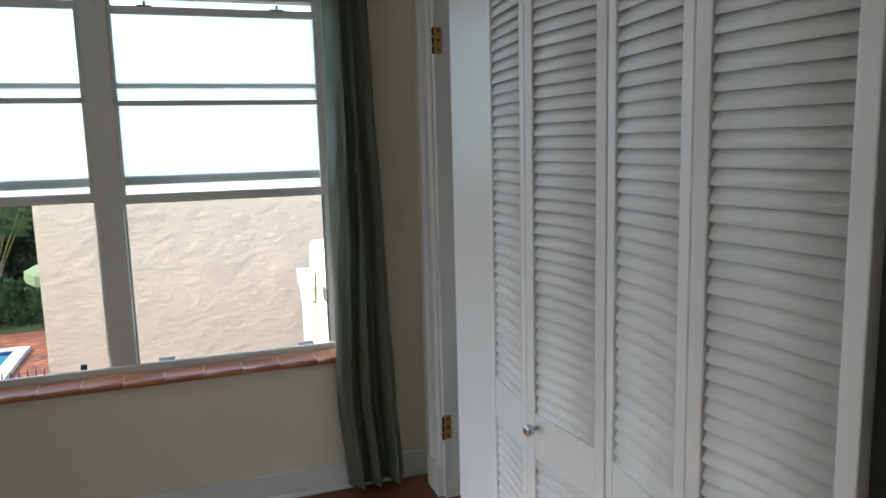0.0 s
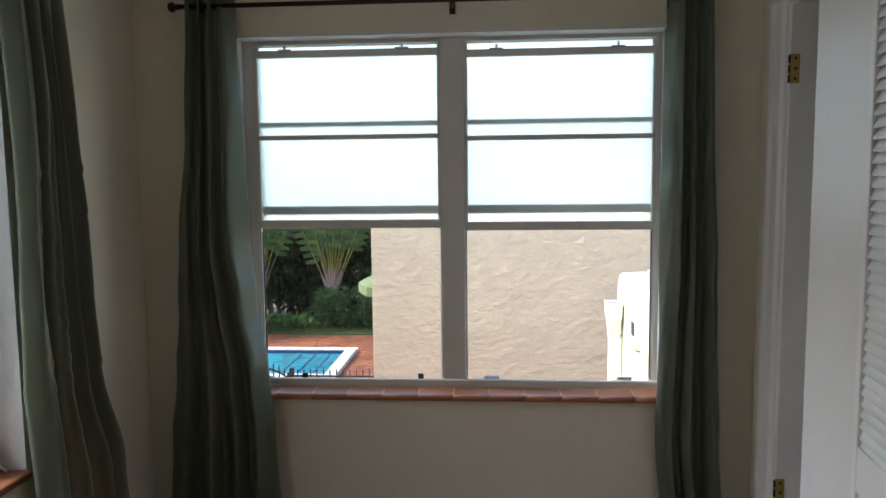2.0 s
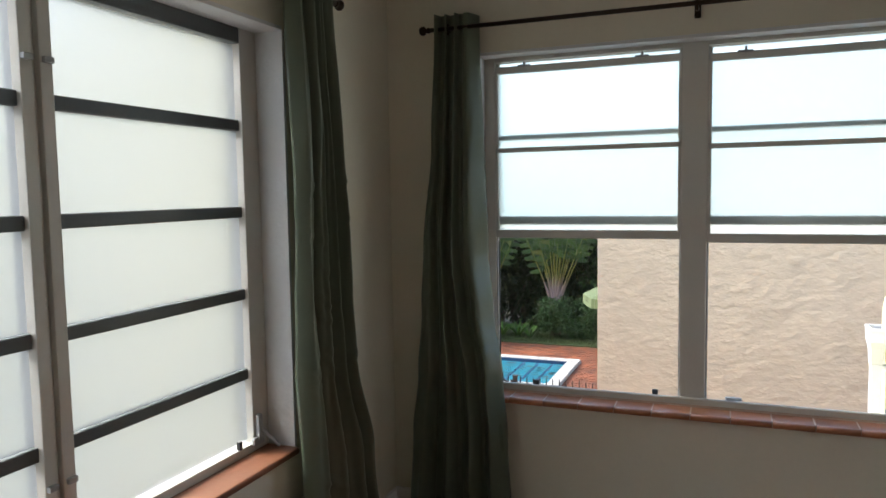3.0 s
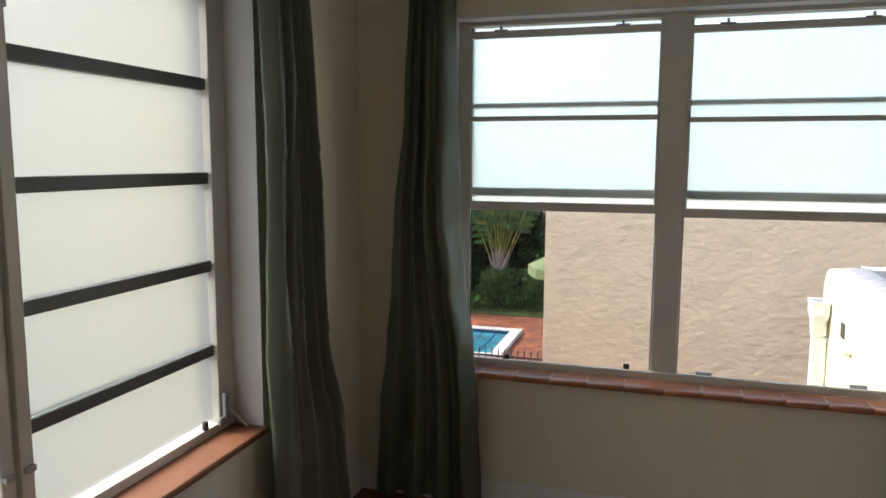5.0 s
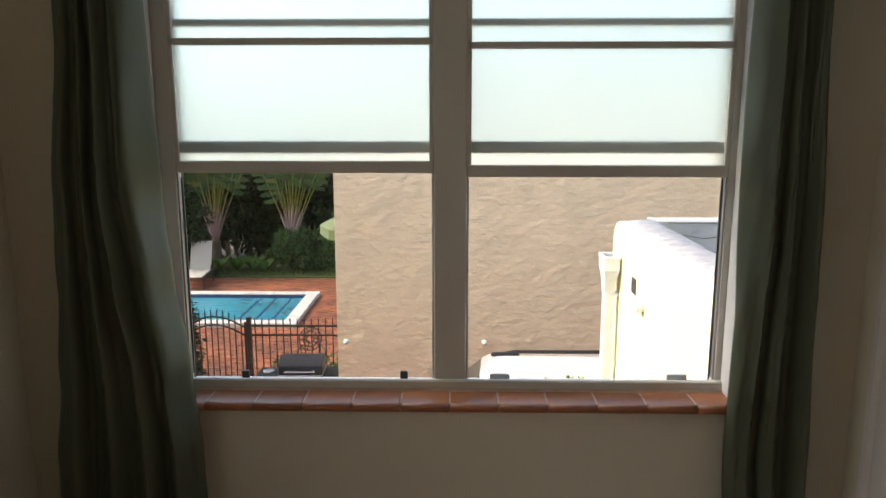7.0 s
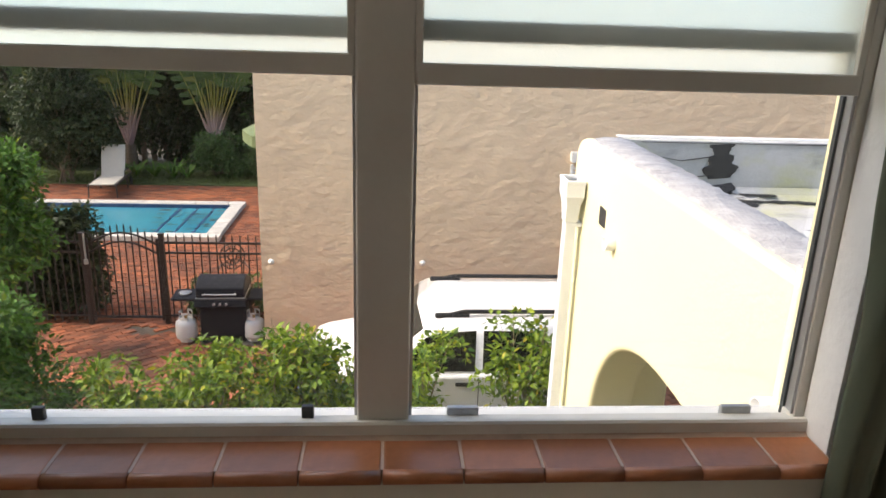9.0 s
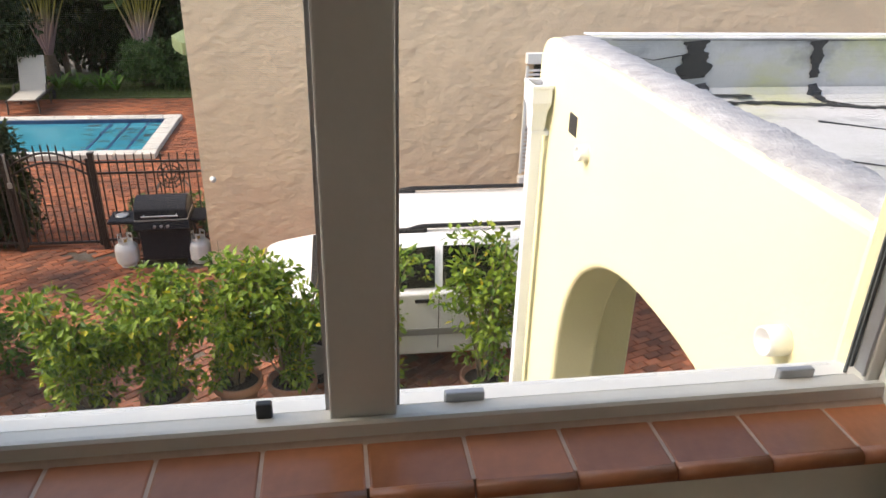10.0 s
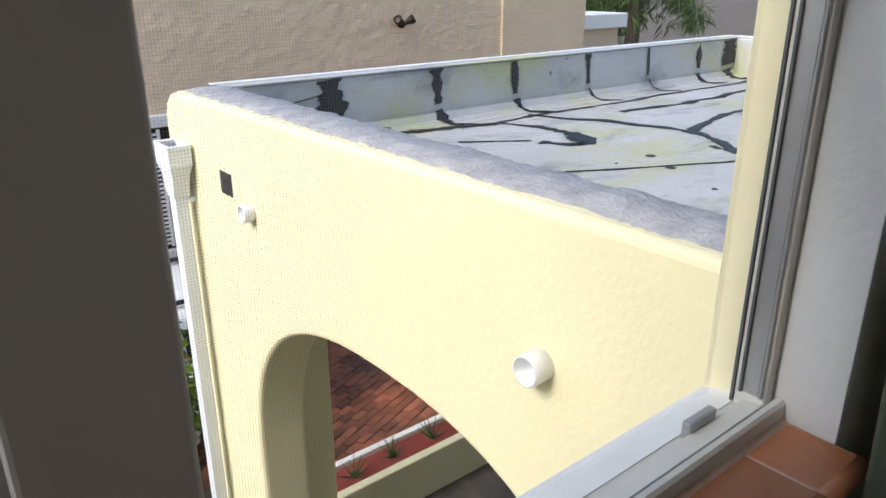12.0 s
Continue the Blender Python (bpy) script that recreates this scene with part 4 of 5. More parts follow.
for z in (1.1, 3.30):
    part("strap", box(B(), -0.037, 0.09, -0.05, 0.05, z, z + 0.03, 0.003), M["coolwhite"], spout)
# overflow hole's shade as a dark plate; pipe stubs through the yellow wall
hole = part("scupper_shade", box(B(), AX - 0.004, AX + 0.02, 6.0, 6.14, 0.14, 0.262, 0.004), M["hole_and_leaf_dark"], annex, "dark plate standing for the shade in an overflow hole")
for y, z, r, ln in ((5.79, 0.115, 0.045, 0.06), (3.85, 0.118, 0.05, 0.075)):
    st = thing("pipe_stub", Matrix.Translation((AX + 0.015, y, z)) @ Euler((0, radians(-90), 0)).to_matrix().to_4x4(), "short white plastic pipe stub in stucco", "pipe", "pipe stubs")
    part("pipe", lathe(B(), [(r, 0.0), (r, ln), (r - 0.002, ln + 0.014), (r - 0.008, ln + 0.014), (r - 0.01, 0.03)], 28), M["pvc"], st, "", True)
# planter beyond the porch
planter = thing("planter", pose(2.15, 6.9, ZG), "low yellow planter wall with red mulch", "planter")
part("front", box(B(), 0, 5, 0, 0.09, 0, 0.45, 0.01), M["yellow"], planter)
part("edge", box(B(), 0, 5, 0.36, 0.43, 0, 0.47, 0.01), M["outwhite"], planter, "white painted edge")
part("mulch", box(B(), 0, 5, 0.088, 0.365, 0, 0.42), M["mulch"], planter, "red mulch")

# tan house next door
TY, TX = 11.6, -1.82
tan = thing("neighbour_house", pose(0, 0, 0), "tan stucco house next door with rough plaster", "house", "", "structure")
bm = B()
nx, nz = 220, 110
gridv = []
for j in range(nz + 1):
    z = ZG + (2.6 - ZG) * j / nz
    gridv.append([bm.verts.new((TX + (10.6 - TX) * i / nx, TY - 0.008 * noise.noise((i * 0.35, j * 0.6, 2.0)) - 0.034 * max(0, noise.noise((i * 0.42, j * 1.6, 9.0)) - 0.16), z)) for i in range(nx + 1)])
for p, q in zip(gridv, gridv[1:]):
    for i in range(nx):
        bm.faces.new((p[i], p[i + 1], q[i + 1], q[i]))
part("wall", bm, M["tan"], tan, "", True)
part("wall", box(B(), TX, 10.6, TY + 0.03, 14.3, ZG, 2.6), M["tan"], tan)
part("roof", box(B(), TX - 0.05, 10.65, TY - 0.06, 14.35, 2.6, 2.75, 0.02), M["outwhite"], tan)
part("pilaster", box(B(), 8.55, 10.62, TY - 0.04, TY + 0.1, ZG, 2.6, 0.02), M["tan"], tan)
for x in (-1.68, 0.47):
    part("wall_bolt", lathe(B(), [(0.045, 0), (0.045, 0.015), (0.02, 0.02), (0.02, 0.04), (0.005, 0.045)], 10), M["outwhite"], tan, "pale anchor plate", True).matrix_basis = pose(x, TY - 0.02, -2.02, 90)
wf = part("window", box(B(), 2.62, 3.75, TY - 0.05, TY + 0.02, -2.07, -0.5, 0.01), M["carglass"], tan, "dark window glass")
part("window_sill", box(B(), 2.5, 3.9, TY - 0.12, TY, -2.19, -2.07, 0.01), M["outwhite"], wf)
part("window_frame", box(B(), 2.5, 3.9, TY - 0.11, TY, -0.5, -0.36, 0.01), M["outwhite"], wf)
for x0 in (2.5, 3.55):
    sh = part("shutter", box(box(B(), x0, x0 + 0.04, TY - 0.09, TY - 0.05, -2.03, -0.53, 0.004), x0 + 0.26, x0 + 0.3, TY - 0.09, TY - 0.05, -2.03, -0.53, 0.004), M["outwhite"], wf, "white louvered shutter")
    for k in range(26):
        part("slat", box(B(), x0 + 0.04, x0 + 0.26, TY - 0.085, TY - 0.055, -2.0 + k * 0.056, -1.972 + k * 0.056), M["outwhite"], sh)
flood = thing("flood_light", pose(6.5, TY - 0.03, 0.55), "dark twin flood light under the eaves", "lamp")
part("plate", lathe(B(), [(0.06, 0), (0.06, 0.03), (0.02, 0.04)], 14), M["bronze"], flood, "", True).matrix_basis = pose(0, 0, 0, 90)
for s_ in (-1, 1):
    part("lamp_head", lathe(B(), [(0.02, 0), (0.03, 0.04), (0.06, 0.1), (0.065, 0.16), (0.055, 0.165)], 14), M["bronze"], flood, "", True).matrix_basis = pose(0.03 * s_, -0.05, 0, 60, 0, 60 * s_)
low = thing("garden_house", pose(0, 0, 0), "low tan outbuilding with a white roof edge", "building", "", "structure")
part("wall", box(B(), 12.2, 15.4, 14.5, 18, ZG, 0.0), M["tan"], low)
part("roof", box(B(), 12.0, 15.5, 14.3, 18.2, 0.0, 0.35, 0.03), M["outwhite"], low)

# ---- foliage ----
def leaves_mesh(name, pts, size, material, seed, droop=0.3, slim=0.5, out=None):
    """Many small folded leaves at the given places."""
    r = np.random.RandomState(seed)
    n = len(pts)
    d = r.normal(size=(n, 3))
    if out is not None:
        d = d * 0.7 + out
    d[:, 2] -= droop
    d /= np.linalg.norm(d, axis=1)[:, None]
    w = np.cross(d, r.normal(size=(n, 3)) * 0.5 + np.array([0, 0, 1.0]))
    w /= np.linalg.norm(w, axis=1)[:, None] + 1e-6
    up = np.cross(w, d)
    ln = size * r.uniform(0.6, 1.3, (n, 1))
    wd = ln * slim * 0.5
    verts = np.stack([pts, pts + d * ln * 0.45 + w * wd + up * wd * 0.35, pts + d * ln, pts + d * ln * 0.45 - w * wd + up * wd * 0.35], 1).reshape(-1, 3)
    faces = [f for i in range(n) for f in ((4 * i, 4 * i + 1, 4 * i + 2), (4 * i, 4 * i + 2, 4 * i + 3))]
    me = bpy.data.meshes.new(name)
    me.from_pydata(verts.tolist(), [], faces)
    me.materials.append(material)
    return me


def crown(name, clumps, per, size, material, parent, seed, label="", slim=0.5, droop=0.3):
    """Clumps of (centre, radii), each filled with leaves mostly near its surface."""
    r = np.random.RandomState(seed)
    pts, outs = [], []
    for c, rad in clumps:
        v = r.normal(size=(per, 3))
        v /= np.linalg.norm(v, axis=1)[:, None]
        rr = r.uniform(0.35, 1.08, (per, 1)) ** 0.6
        pts.append(np.array(c) + v * rr * np.array(rad))
        outs.append(v * 0.8)
    ob = new(name, leaves_mesh(name, np.concatenate(pts), size, material, seed, droop, slim, np.concatenate(outs)))
    ob.parent = parent
    return tagged(ob, label)


def clump_field(x0, x1, y0, y1, z0, z1, count, rad, seed):
    r = random.Random(seed)
    out = []
    for _ in range(count):
        q = r.uniform(rad * 0.6, rad * 1.3)
        out.append(((r.uniform(x0, x1), r.uniform(y0, y1), r.uniform(z0, z1)), (q, q, q * 0.85)))
    return out


POT = mesh_of("pot", lathe(B(), [(0.135, 0), (0.14, 0.0), (0.20, 0.31), (0.235, 0.32), (0.245, 0.335), (0.245, 0.40), (0.235, 0.41), (0.215, 0.405), (0.20, 0.34)], 28), M["terracotta"], True)
SAUCER = mesh_of("saucer", lathe(B(), [(0.15, 0), (0.19, 0.005), (0.21, 0.045), (0.20, 0.045), (0.18, 0.012)], 24), M["terracotta"], True)
for k, (x, y, tall, wide, full) in enumerate(((-2.40, 8.0, 1.15, 0.48, 1.0), (-1.72, 8.05, 1.35, 0.52, 1.1), (-1.08, 8.2, 1.35, 0.5, 1.1), (-0.55, 8.15, 1.5, 0.46, 1.0), (0.25, 7.98, 1.4, 0.4, 0.8), (1.35, 8.0, 1.6, 0.34, 0.85))):
    pot = thing("potted_shrub", pose(x, y, ZG, 0, 0, 40 * k), "leafy green shrub with yellowing leaves in terracotta pot", "potted plant", "potted shrubs in a row")
    piece("pot", POT, pot, Matrix.Identity(4))
    piece("saucer", SAUCER, pot, Matrix.Identity(4))
    part("soil", lathe(B(), [(0.196, 0.3), (0.2, 0.345), (0.12, 0.365)], 18), M["soil"], pot)
    r = random.Random(70 + k)
    bm = B()
    clumps = []
    for b in range(12):
        a, lean = r.uniform(0, 6.28), r.uniform(0.1, wide)
        top = Vector((math.cos(a) * lean, math.sin(a) * lean, 0.4 + tall * r.uniform(0.45, 1.0)))
        foot = Vector((math.cos(a) * 0.05, math.sin(a) * 0.05, 0.34))
        mid = foot.lerp(top, 0.5) + Vector((r.uniform(-0.06, 0.06), r.uniform(-0.06, 0.06), 0.05))
        tube(bm, foot, mid, 0.011, 0.008, 6)
        tube(bm, mid, top, 0.008, 0.003, 6)
        for q in range(4):
            p = mid.lerp(top, r.uniform(0.0, 1.05)) + Vector((r.uniform(-0.14, 0.14), r.uniform(-0.14, 0.14), r.uniform(-0.1, 0.08)))
            tube(bm, mid.lerp(top, r.uniform(0.2, 0.8)), p, 0.004, 0.002, 5)
            clumps.append((tuple(p), (0.13, 0.13, 0.11)))
    for q in range(int(7 * full)):
        clumps.append(((r.uniform(-0.2, 0.2), r.uniform(-0.2, 0.2), 0.45 + r.uniform(0, 0.2)), (0.13, 0.13, 0.09)))
    part("stems", bm, M["twig"], pot)
    crown("foliage", clumps, int(48 * full), 0.085, M["potleaf"], pot, 200 + k)

r = np.random.RandomState(17)
pts = np.stack([r.uniform(-3.2, 1.3, 900), 7.0 + 1.5 * r.uniform(0, 1, 900) ** 0.8, np.full(900, ZG - 0.012)], 1)
tagged(new("leaf_litter", leaves_mesh("leaf_litter", pts, 0.07, M["litter"], 18, -0.05, 0.55)), "fallen yellow and brown leaves on damp ground", "leaf litter", "", "stuff")

# big shrubs along the side
for name, lab, x, y, rx, ry, hh, cnt, mat_, sd, lf in (
        ("shrub", "dense bright green shrub beside the path", -4.2, 8.9, 0.7, 1.0, 1.7, 40, "shrubleaf", 5, 0.09),
        ("shrub", "broad green shrub overhanging the fence", -5.2, 11.4, 0.78, 0.72, 2.75, 80, "shrubleaf", 6, 0.10),
        ("shrub", "dark leafy shrub against the iron fence", -5.6, 12.95, 0.6, 0.32, 1.3, 34, "hedgeleaf", 8, 0.08),
        ("shrub", "dark olive shade tree beside the pool", -8.85, 21.9, 1.75, 1.0, 4.4, 150, "darkleaf", 7, 0.12)):
    sh = thing(name, pose(x, y, ZG), lab, "shrub")
    r = random.Random(sd)
    bm = B()
    clumps = []
    for _ in range(cnt):
        a, u = r.uniform(0, 6.28), math.sqrt(r.uniform(0, 1))
        z = r.uniform(0.5 if hh == 2.75 else 0.15, 1.0) * hh
        k = math.sin(min(1, 0.35 + z / hh * 0.9) * math.pi) ** 0.6 * 0.95
        p = Vector((math.cos(a) * u * rx * max(k, 0.35), math.sin(a) * u * ry * max(k, 0.35), z))
        clumps.append((tuple(p), (0.36, 0.36, 0.28)))
    for _ in range(9):
        c = r.choice(clumps)[0]
        tube(bm, (r.uniform(-0.2, 0.2), r.uniform(-0.2, 0.2), 0), c, 0.03, 0.008, 6)
    part("trunk", bm, M["bark"], sh)
    crown("crown", clumps, 170, lf, M[mat_], sh, 300 + sd, slim=0.55)

# ---- pool court ----
pool = thing("swimming_pool", pose(0, 0, 0), "blue swimming pool with pale stone coping", "swimming pool", "", "structure")
PX1, PY0, PY1 = -3.62, 16.55, 19.6
part("water", box(B(), -12, PX1 - 0.3, PY0 + 0.3, PY1 - 0.3, ZG - 0.018, ZG - 0.008), M["water"], pool, "clear blue water")
part("waterline", box(box(B(), -12, PX1 - 0.29, PY1 - 0.32, PY1 - 0.29, ZG - 0.02, ZG + 0.075), PX1 - 0.32, PX1 - 0.29, PY0 + 0.3, PY1 - 0.32, ZG - 0.02, ZG + 0.075), M["bluetile"], pool, "dark blue waterline tiles")
STONE = mesh_of("stone", box(B(), 0.004, 0.396, 0, 0.3, -0.02, 0.10, 0.012), M["coping"])
for k in range(21):
    piece("stone", STONE, pool, pose(-12 + 0.4 * k, PY1 - 0.3, ZG))
    piece("stone", STONE, pool, pose(-12 + 0.4 * k, PY0, ZG))
for k in range(6):
    piece("stone", STONE, pool, pose(PX1, PY0 + 0.32 + 0.4 * k, ZG, 0, 0, 90))
bm = B()
rr_ = random.Random(11)
for k in range(46):
    x, y = PX1 - 0.45 - rr_.uniform(0, 1.5) ** 1.0, PY0 + 0.45 + rr_.uniform(0, 2.1)
    box(bm, x, x + rr_.uniform(0.08, 0.3), y, y + rr_.uniform(0.03, 0.07), ZG - 0.009, ZG - 0.005)
part("floating_leaves", bm, M["hole_and_leaf_dark"], pool, "dark leaves floating on the water")
for k in range(3):
    part("step", box(B(), PX1 - 0.72 - 0.4 * k, PX1 - 0.66 - 0.4 * k, PY0 + 0.35, PY1 - 0.35, ZG - 0.0095, ZG - 0.004, 0.001), M["bluetile"], pool, "dark edge of a pool step")

lawn = setting("lawn", box(B(), -14, 2, 21.7, 24.5, ZG - 0.02, ZG + 0.02), M["grass"], "strip of clipped green lawn", "lawn")
r = np.random.RandomState(9)
pts = np.stack([r.uniform(-10, -1.5, 6000), r.uniform(21.7, 23.0, 6000), np.full(6000, ZG + 0.01)], 1)
gb = new("grass", leaves_mesh("grass", pts, 0.10, M["lawnleaf"], 12, -1.6, 0.18))
tagged(gb, "short green grass blades on the lawn strip", "grass", "", "stuff")

hedge = thing("hedge", pose(0, 0, ZG), "low dark green clipped hedge behind the lawn", "hedge")
crown("foliage", clump_field(-5.5, -1.6, 22.35, 22.8, 0.2, 1.15, 90, 0.32, 21), 190, 0.09, M["hedgeleaf"], hedge, 22)
for k, (x0, x1, y0, z1, cnt, mat_) in enumerate(((-14, -7.5, 23.6, 4.2, 80, "darkleaf"), (-7.5, -4.2, 24.2, 4.4, 70, "darkleaf"), (-4.2, 1.0, 24.0, 4.3, 80, "hedgeleaf"))):
    tr = thing("tree", pose(0, 0, ZG), "dense dark garden tree behind the pool", "tree", "trees behind the pool")
    r = random.Random(30 + k)
    for q in range(5):
        xx = r.uniform(x0, x1)
        part("trunk", tube(B(), (xx, y0 + 0.8, 0), (xx + r.uniform(-0.4, 0.4), y0 + 0.7, z1 * 0.8), 0.09, 0.04, 8), M["bark"], tr)
    crown("crown", clump_field(x0, x1, y0, y0 + 1.8, 0.3, z1, cnt + 40, 0.55, 33 + k), 230, 0.24, M[mat_], tr, 36 + k, slim=0.4, droop=0.6)


def travellers_palm(x, y, s, seed, turn=0):
    th = thing("fan_palm", pose(x, y, ZG, 0, 0, turn), "fan-shaped palm with pinkish stalks and yellow-green blades", "palm", "fan palms")
    r = random.Random(seed)
    part("trunk", tube(B(), (0, 0, 0), (0, 0, 0.8 * s), 0.17 * s, 0.13 * s, 12), M["bark"], th)
    n = 17
    blades = B()
    for i in range(n):
        a = radians(-23 + 46 * i / (n - 1) + r.uniform(-2, 2))
        z0 = (0.75 + 0.35 * (1 - abs(i - n / 2) / n * 2)) * s
        ln = (2.3 + r.uniform(-0.3, 0.25)) * s
        bm = B()
        prev = None
        for j in range(11):
            u = j / 10
            b = a * (0.9 + 0.1 * u)
            p = Vector((math.sin(b) * ln * u, 0.05 * (i % 3) - 0.05, z0 + math.cos(b) * ln * u))
            w = (0.062 * max(0, 1 - u * 2.6) ** 0.8 + 0.017) * s
            side = Vector((math.cos(b), 0, -math.sin(b)))
            row = [bm.verts.new(p - side * w), bm.verts.new(p + Vector((0, -0.03 * s * (1 - u) - 0.008, 0))), bm.verts.new(p + side * w), bm.verts.new(p + Vector((0, 0.02, 0)))]
            if prev:
                for q in range(4):
                    bm.faces.new((prev[q], prev[(q + 1) % 4], row[(q + 1) % 4], row[q]))
            prev = row
        part("stalk", bm, M["stalk"], th)
        tip, d = p, Vector((math.sin(a), 0, math.cos(a)))
        side = Vector((math.cos(a), 0.25, -math.sin(a))).normalized()
        for sgn in (-1, 1):
            for q in range(9):
                c = tip + d * (-0.75 + 0.22 * q) * s
                e = c + side * sgn * 0.26 * s + d * 0.16 * s + Vector((0, r.uniform(-0.08, 0.08), -0.06))
                v = [blades.verts.new(t) for t in (c, c + d * 0.17 * s, e + d * 0.09 * s, e)]
                blades.faces.new(v)
    part("blades", blades, M["palmleaf"], th)


travellers_palm(-5.1, 23.1, 1.04, 2, 4)
travellers_palm(-7.55, 23.2, 1.05, 3, -8)
travellers_palm(-9.5, 23.3, 1.0, 4, 5)
for k, (x, y, s) in enumerate(((-6.2, 22.5, 1.25), (-5.8, 22.45, 1.1), (-6.75, 22.6, 1.2), (-7.3, 22.7, 1.1))):
    pl = thing("strap_plant", pose(x, y, ZG), "clump of arching bright green strap leaves", "plant", "strap-leaved plants")
    bm = B()
    r = random.Random(50 + k)
    for q in range(26):
        a, ln = r.uniform(0, 6.28), r.uniform(0.6, 1.0) * s
        prev = None
        for j in range(6):
            u = j / 5
            p = Vector((math.cos(a) * ln * u * 0.7, math.sin(a) * ln * u * 0.7, ln * (1.1 * u - 0.75 * u * u)))
            w = Vector((-math.sin(a), math.cos(a), 0)) * 0.035 * (1 - u * 0.9)
            row = [bm.verts.new(p - w), bm.verts.new(p + w)]
            if prev:
                bm.faces.new((prev[0], prev[1], row[1], row[0]))
            prev = row
    part("leaves", bm, M["shrubleaf"], pl)
# far palms beyond the annex roof
for k, (x, y, hh) in enumerate(((17.5, 19, 3.8), (20.5, 18, 4.6), (23.5, 20, 4.2))):
    tr = thing("tree", pose(x, y, ZG), "tall garden palm with hanging green fronds", "tree", "palms beyond the roof")
    part("trunk", tube(B(), (0, 0, 0), (0.15, 0, hh), 0.2, 0.15, 10), M["bark"], tr)
    r = random.Random(80 + k)
    cl = []
    for q in range(16):
        a = r.uniform(0, 6.28)
        for j in range(5):
            u = (j + 1) / 5
            cl.append(((math.cos(a) * 2.2 * u, math.sin(a) * 2.2 * u, hh + 1.2 * u - 2.4 * u * u), (0.3, 0.3, 0.3)))
    crown("fronds", cl, 45, 0.45, M["palmleaf"], tr, 90 + k, slim=0.1, droop=0.7)
back = thing("tree", pose(14, 22, ZG), "dense dark garden trees in the distance", "tree")
crown("crown", clump_field(-1, 14, 0, 2, 0.3, 4.6, 70, 0.8, 61), 110, 0.3, M["darkleaf"], back, 62)
part("trunk", tube(B(), (6, 1, 0), (6.2, 1, 3.5), 0.2, 0.1, 10), M["bark"], back)

# ---- fence and gate ----
FY, FH = 12.31, 1.40


def fence_panel(x0, x1):
    th = thing("fence", pose(x0, FY, ZG), "dark metal picket fence with pointed tops", "fence", "pool fence")
    w = x1 - x0
    for z in (0.12, FH - 0.26, FH - 0.10):
        part("rail", box(B(), 0, w, -0.015, 0.015, z, z + 0.032, 0.003), M["iron"], th)
    n = int(w / 0.112)
    pm = mesh_of("picket", tube(box(B(), -0.0085, 0.0085, -0.0085, 0.0085, 0.05, FH + 0.02), (0, 0, FH + 0.02), (0, 0, FH + 0.055), 0.011, 0.001, 4), M["iron"])
    for i in range(n):
        piece("picket", pm, th, pose((i + 0.5) * w / n, 0, 0))
    return th


fence_panel(-3.37, TX - 0.02)
fence_panel(-9.2, -4.60)
for x in (-3.41, -4.56):
    po = thing("fence_post", pose(x, FY, ZG), "square dark metal gate post", "post", "gate posts")
    part("post", box(B(), -0.035, 0.035, -0.035, 0.035, 0, FH + 0.04, 0.004), M["iron"], po)
    part("cap", box(B(), -0.042, 0.042, -0.042, 0.042, FH + 0.04, FH + 0.065, 0.006), M["iron"], po)
gate = thing("gate", pose(-4.52, FY - 0.01, ZG), "dark metal pool gate with arched top", "gate")
GW = 1.07
for x in (0.02, GW - 0.02):
    part("stile", box(B(), x - 0.02, x + 0.02, -0.02, 0.02, 0.06, FH - 0.02, 0.003), M["iron"], gate)
part("rail", box(B(), 0.04, GW - 0.04, -0.015, 0.015, 0.1, 0.135, 0.003), M["iron"], gate)


def arc_z(x, rise, base):
    return base + rise * math.sin(math.pi * x / GW)


for base in (FH - 0.27, FH - 0.13):
    bm = B()
    for i in range(16):
        xa, xb = 0.03 + (GW - 0.06) * i / 16, 0.03 + (GW - 0.06) * (i + 1) / 16
        tube(bm, (xa, 0, arc_z(xa, 0.2, base)), (xb, 0, arc_z(xb, 0.2, base)), 0.016, seg=8)
    part("rail", bm, M["iron"], gate, "arched top rail")
for i in range(10):
    x = 0.09 + (GW - 0.18) * i / 9
    top = arc_z(x, 0.2, FH - 0.13) + 0.1
    part("picket", tube(box(B(), x - 0.0085, x + 0.0085, -0.0085, 0.0085, 0.1, top), (x, 0, top), (x, 0, top + 0.035), 0.011, 0.001, 4), M["iron"], gate)
part("latch", box(tube(B(), (0.0, -0.03, FH - 0.35), (0.0, -0.03, FH + 0.06), 0.014), -0.03, 0.03, -0.05, -0.02, FH - 0.42, FH - 0.34, 0.006), M["steel"], gate, "grey magnetic gate latch")

# ---- gas barbecue with two tanks ----
grill = thing("barbecue", pose(-2.43, 11.85, ZG, 0, 0, 2) @ Matrix.Diagonal((0.95, 1, 0.92, 1)), "black gas barbecue with closed lid and side shelves", "barbecue")
part("cabinet", box(B(), -0.34, 0.34, -0.22, 0.22, 0.1, 0.62, 0.03), M["bbq"], grill)
for x in (-0.3, 0.3):
    for y in (-0.18, 0.18):
        part("leg", box(B(), x - 0.025, x + 0.025, y - 0.025, y + 0.025, 0.0, 0.14, 0.004), M["bbq"], grill)
part("firebox", prism(B(), [(-0.25, 0.60), (-0.29, 0.78), (0.27, 0.78), (0.24, 0.60)], -0.37, 0.37, "x"), M["bbq"], grill)
pan = part("control_panel", prism(B(), [(-0.25, 0.61), (-0.33, 0.66), (-0.31, 0.76), (-0.25, 0.76)], -0.38, 0.38, "x"), M["bbq"], grill)
for x in (-0.09, 0.0, 0.09):
    part("knob", tube(B(), (x, -0.315, 0.705), (x, -0.35, 0.70), 0.022, 0.019, 14), M["steel"], pan)
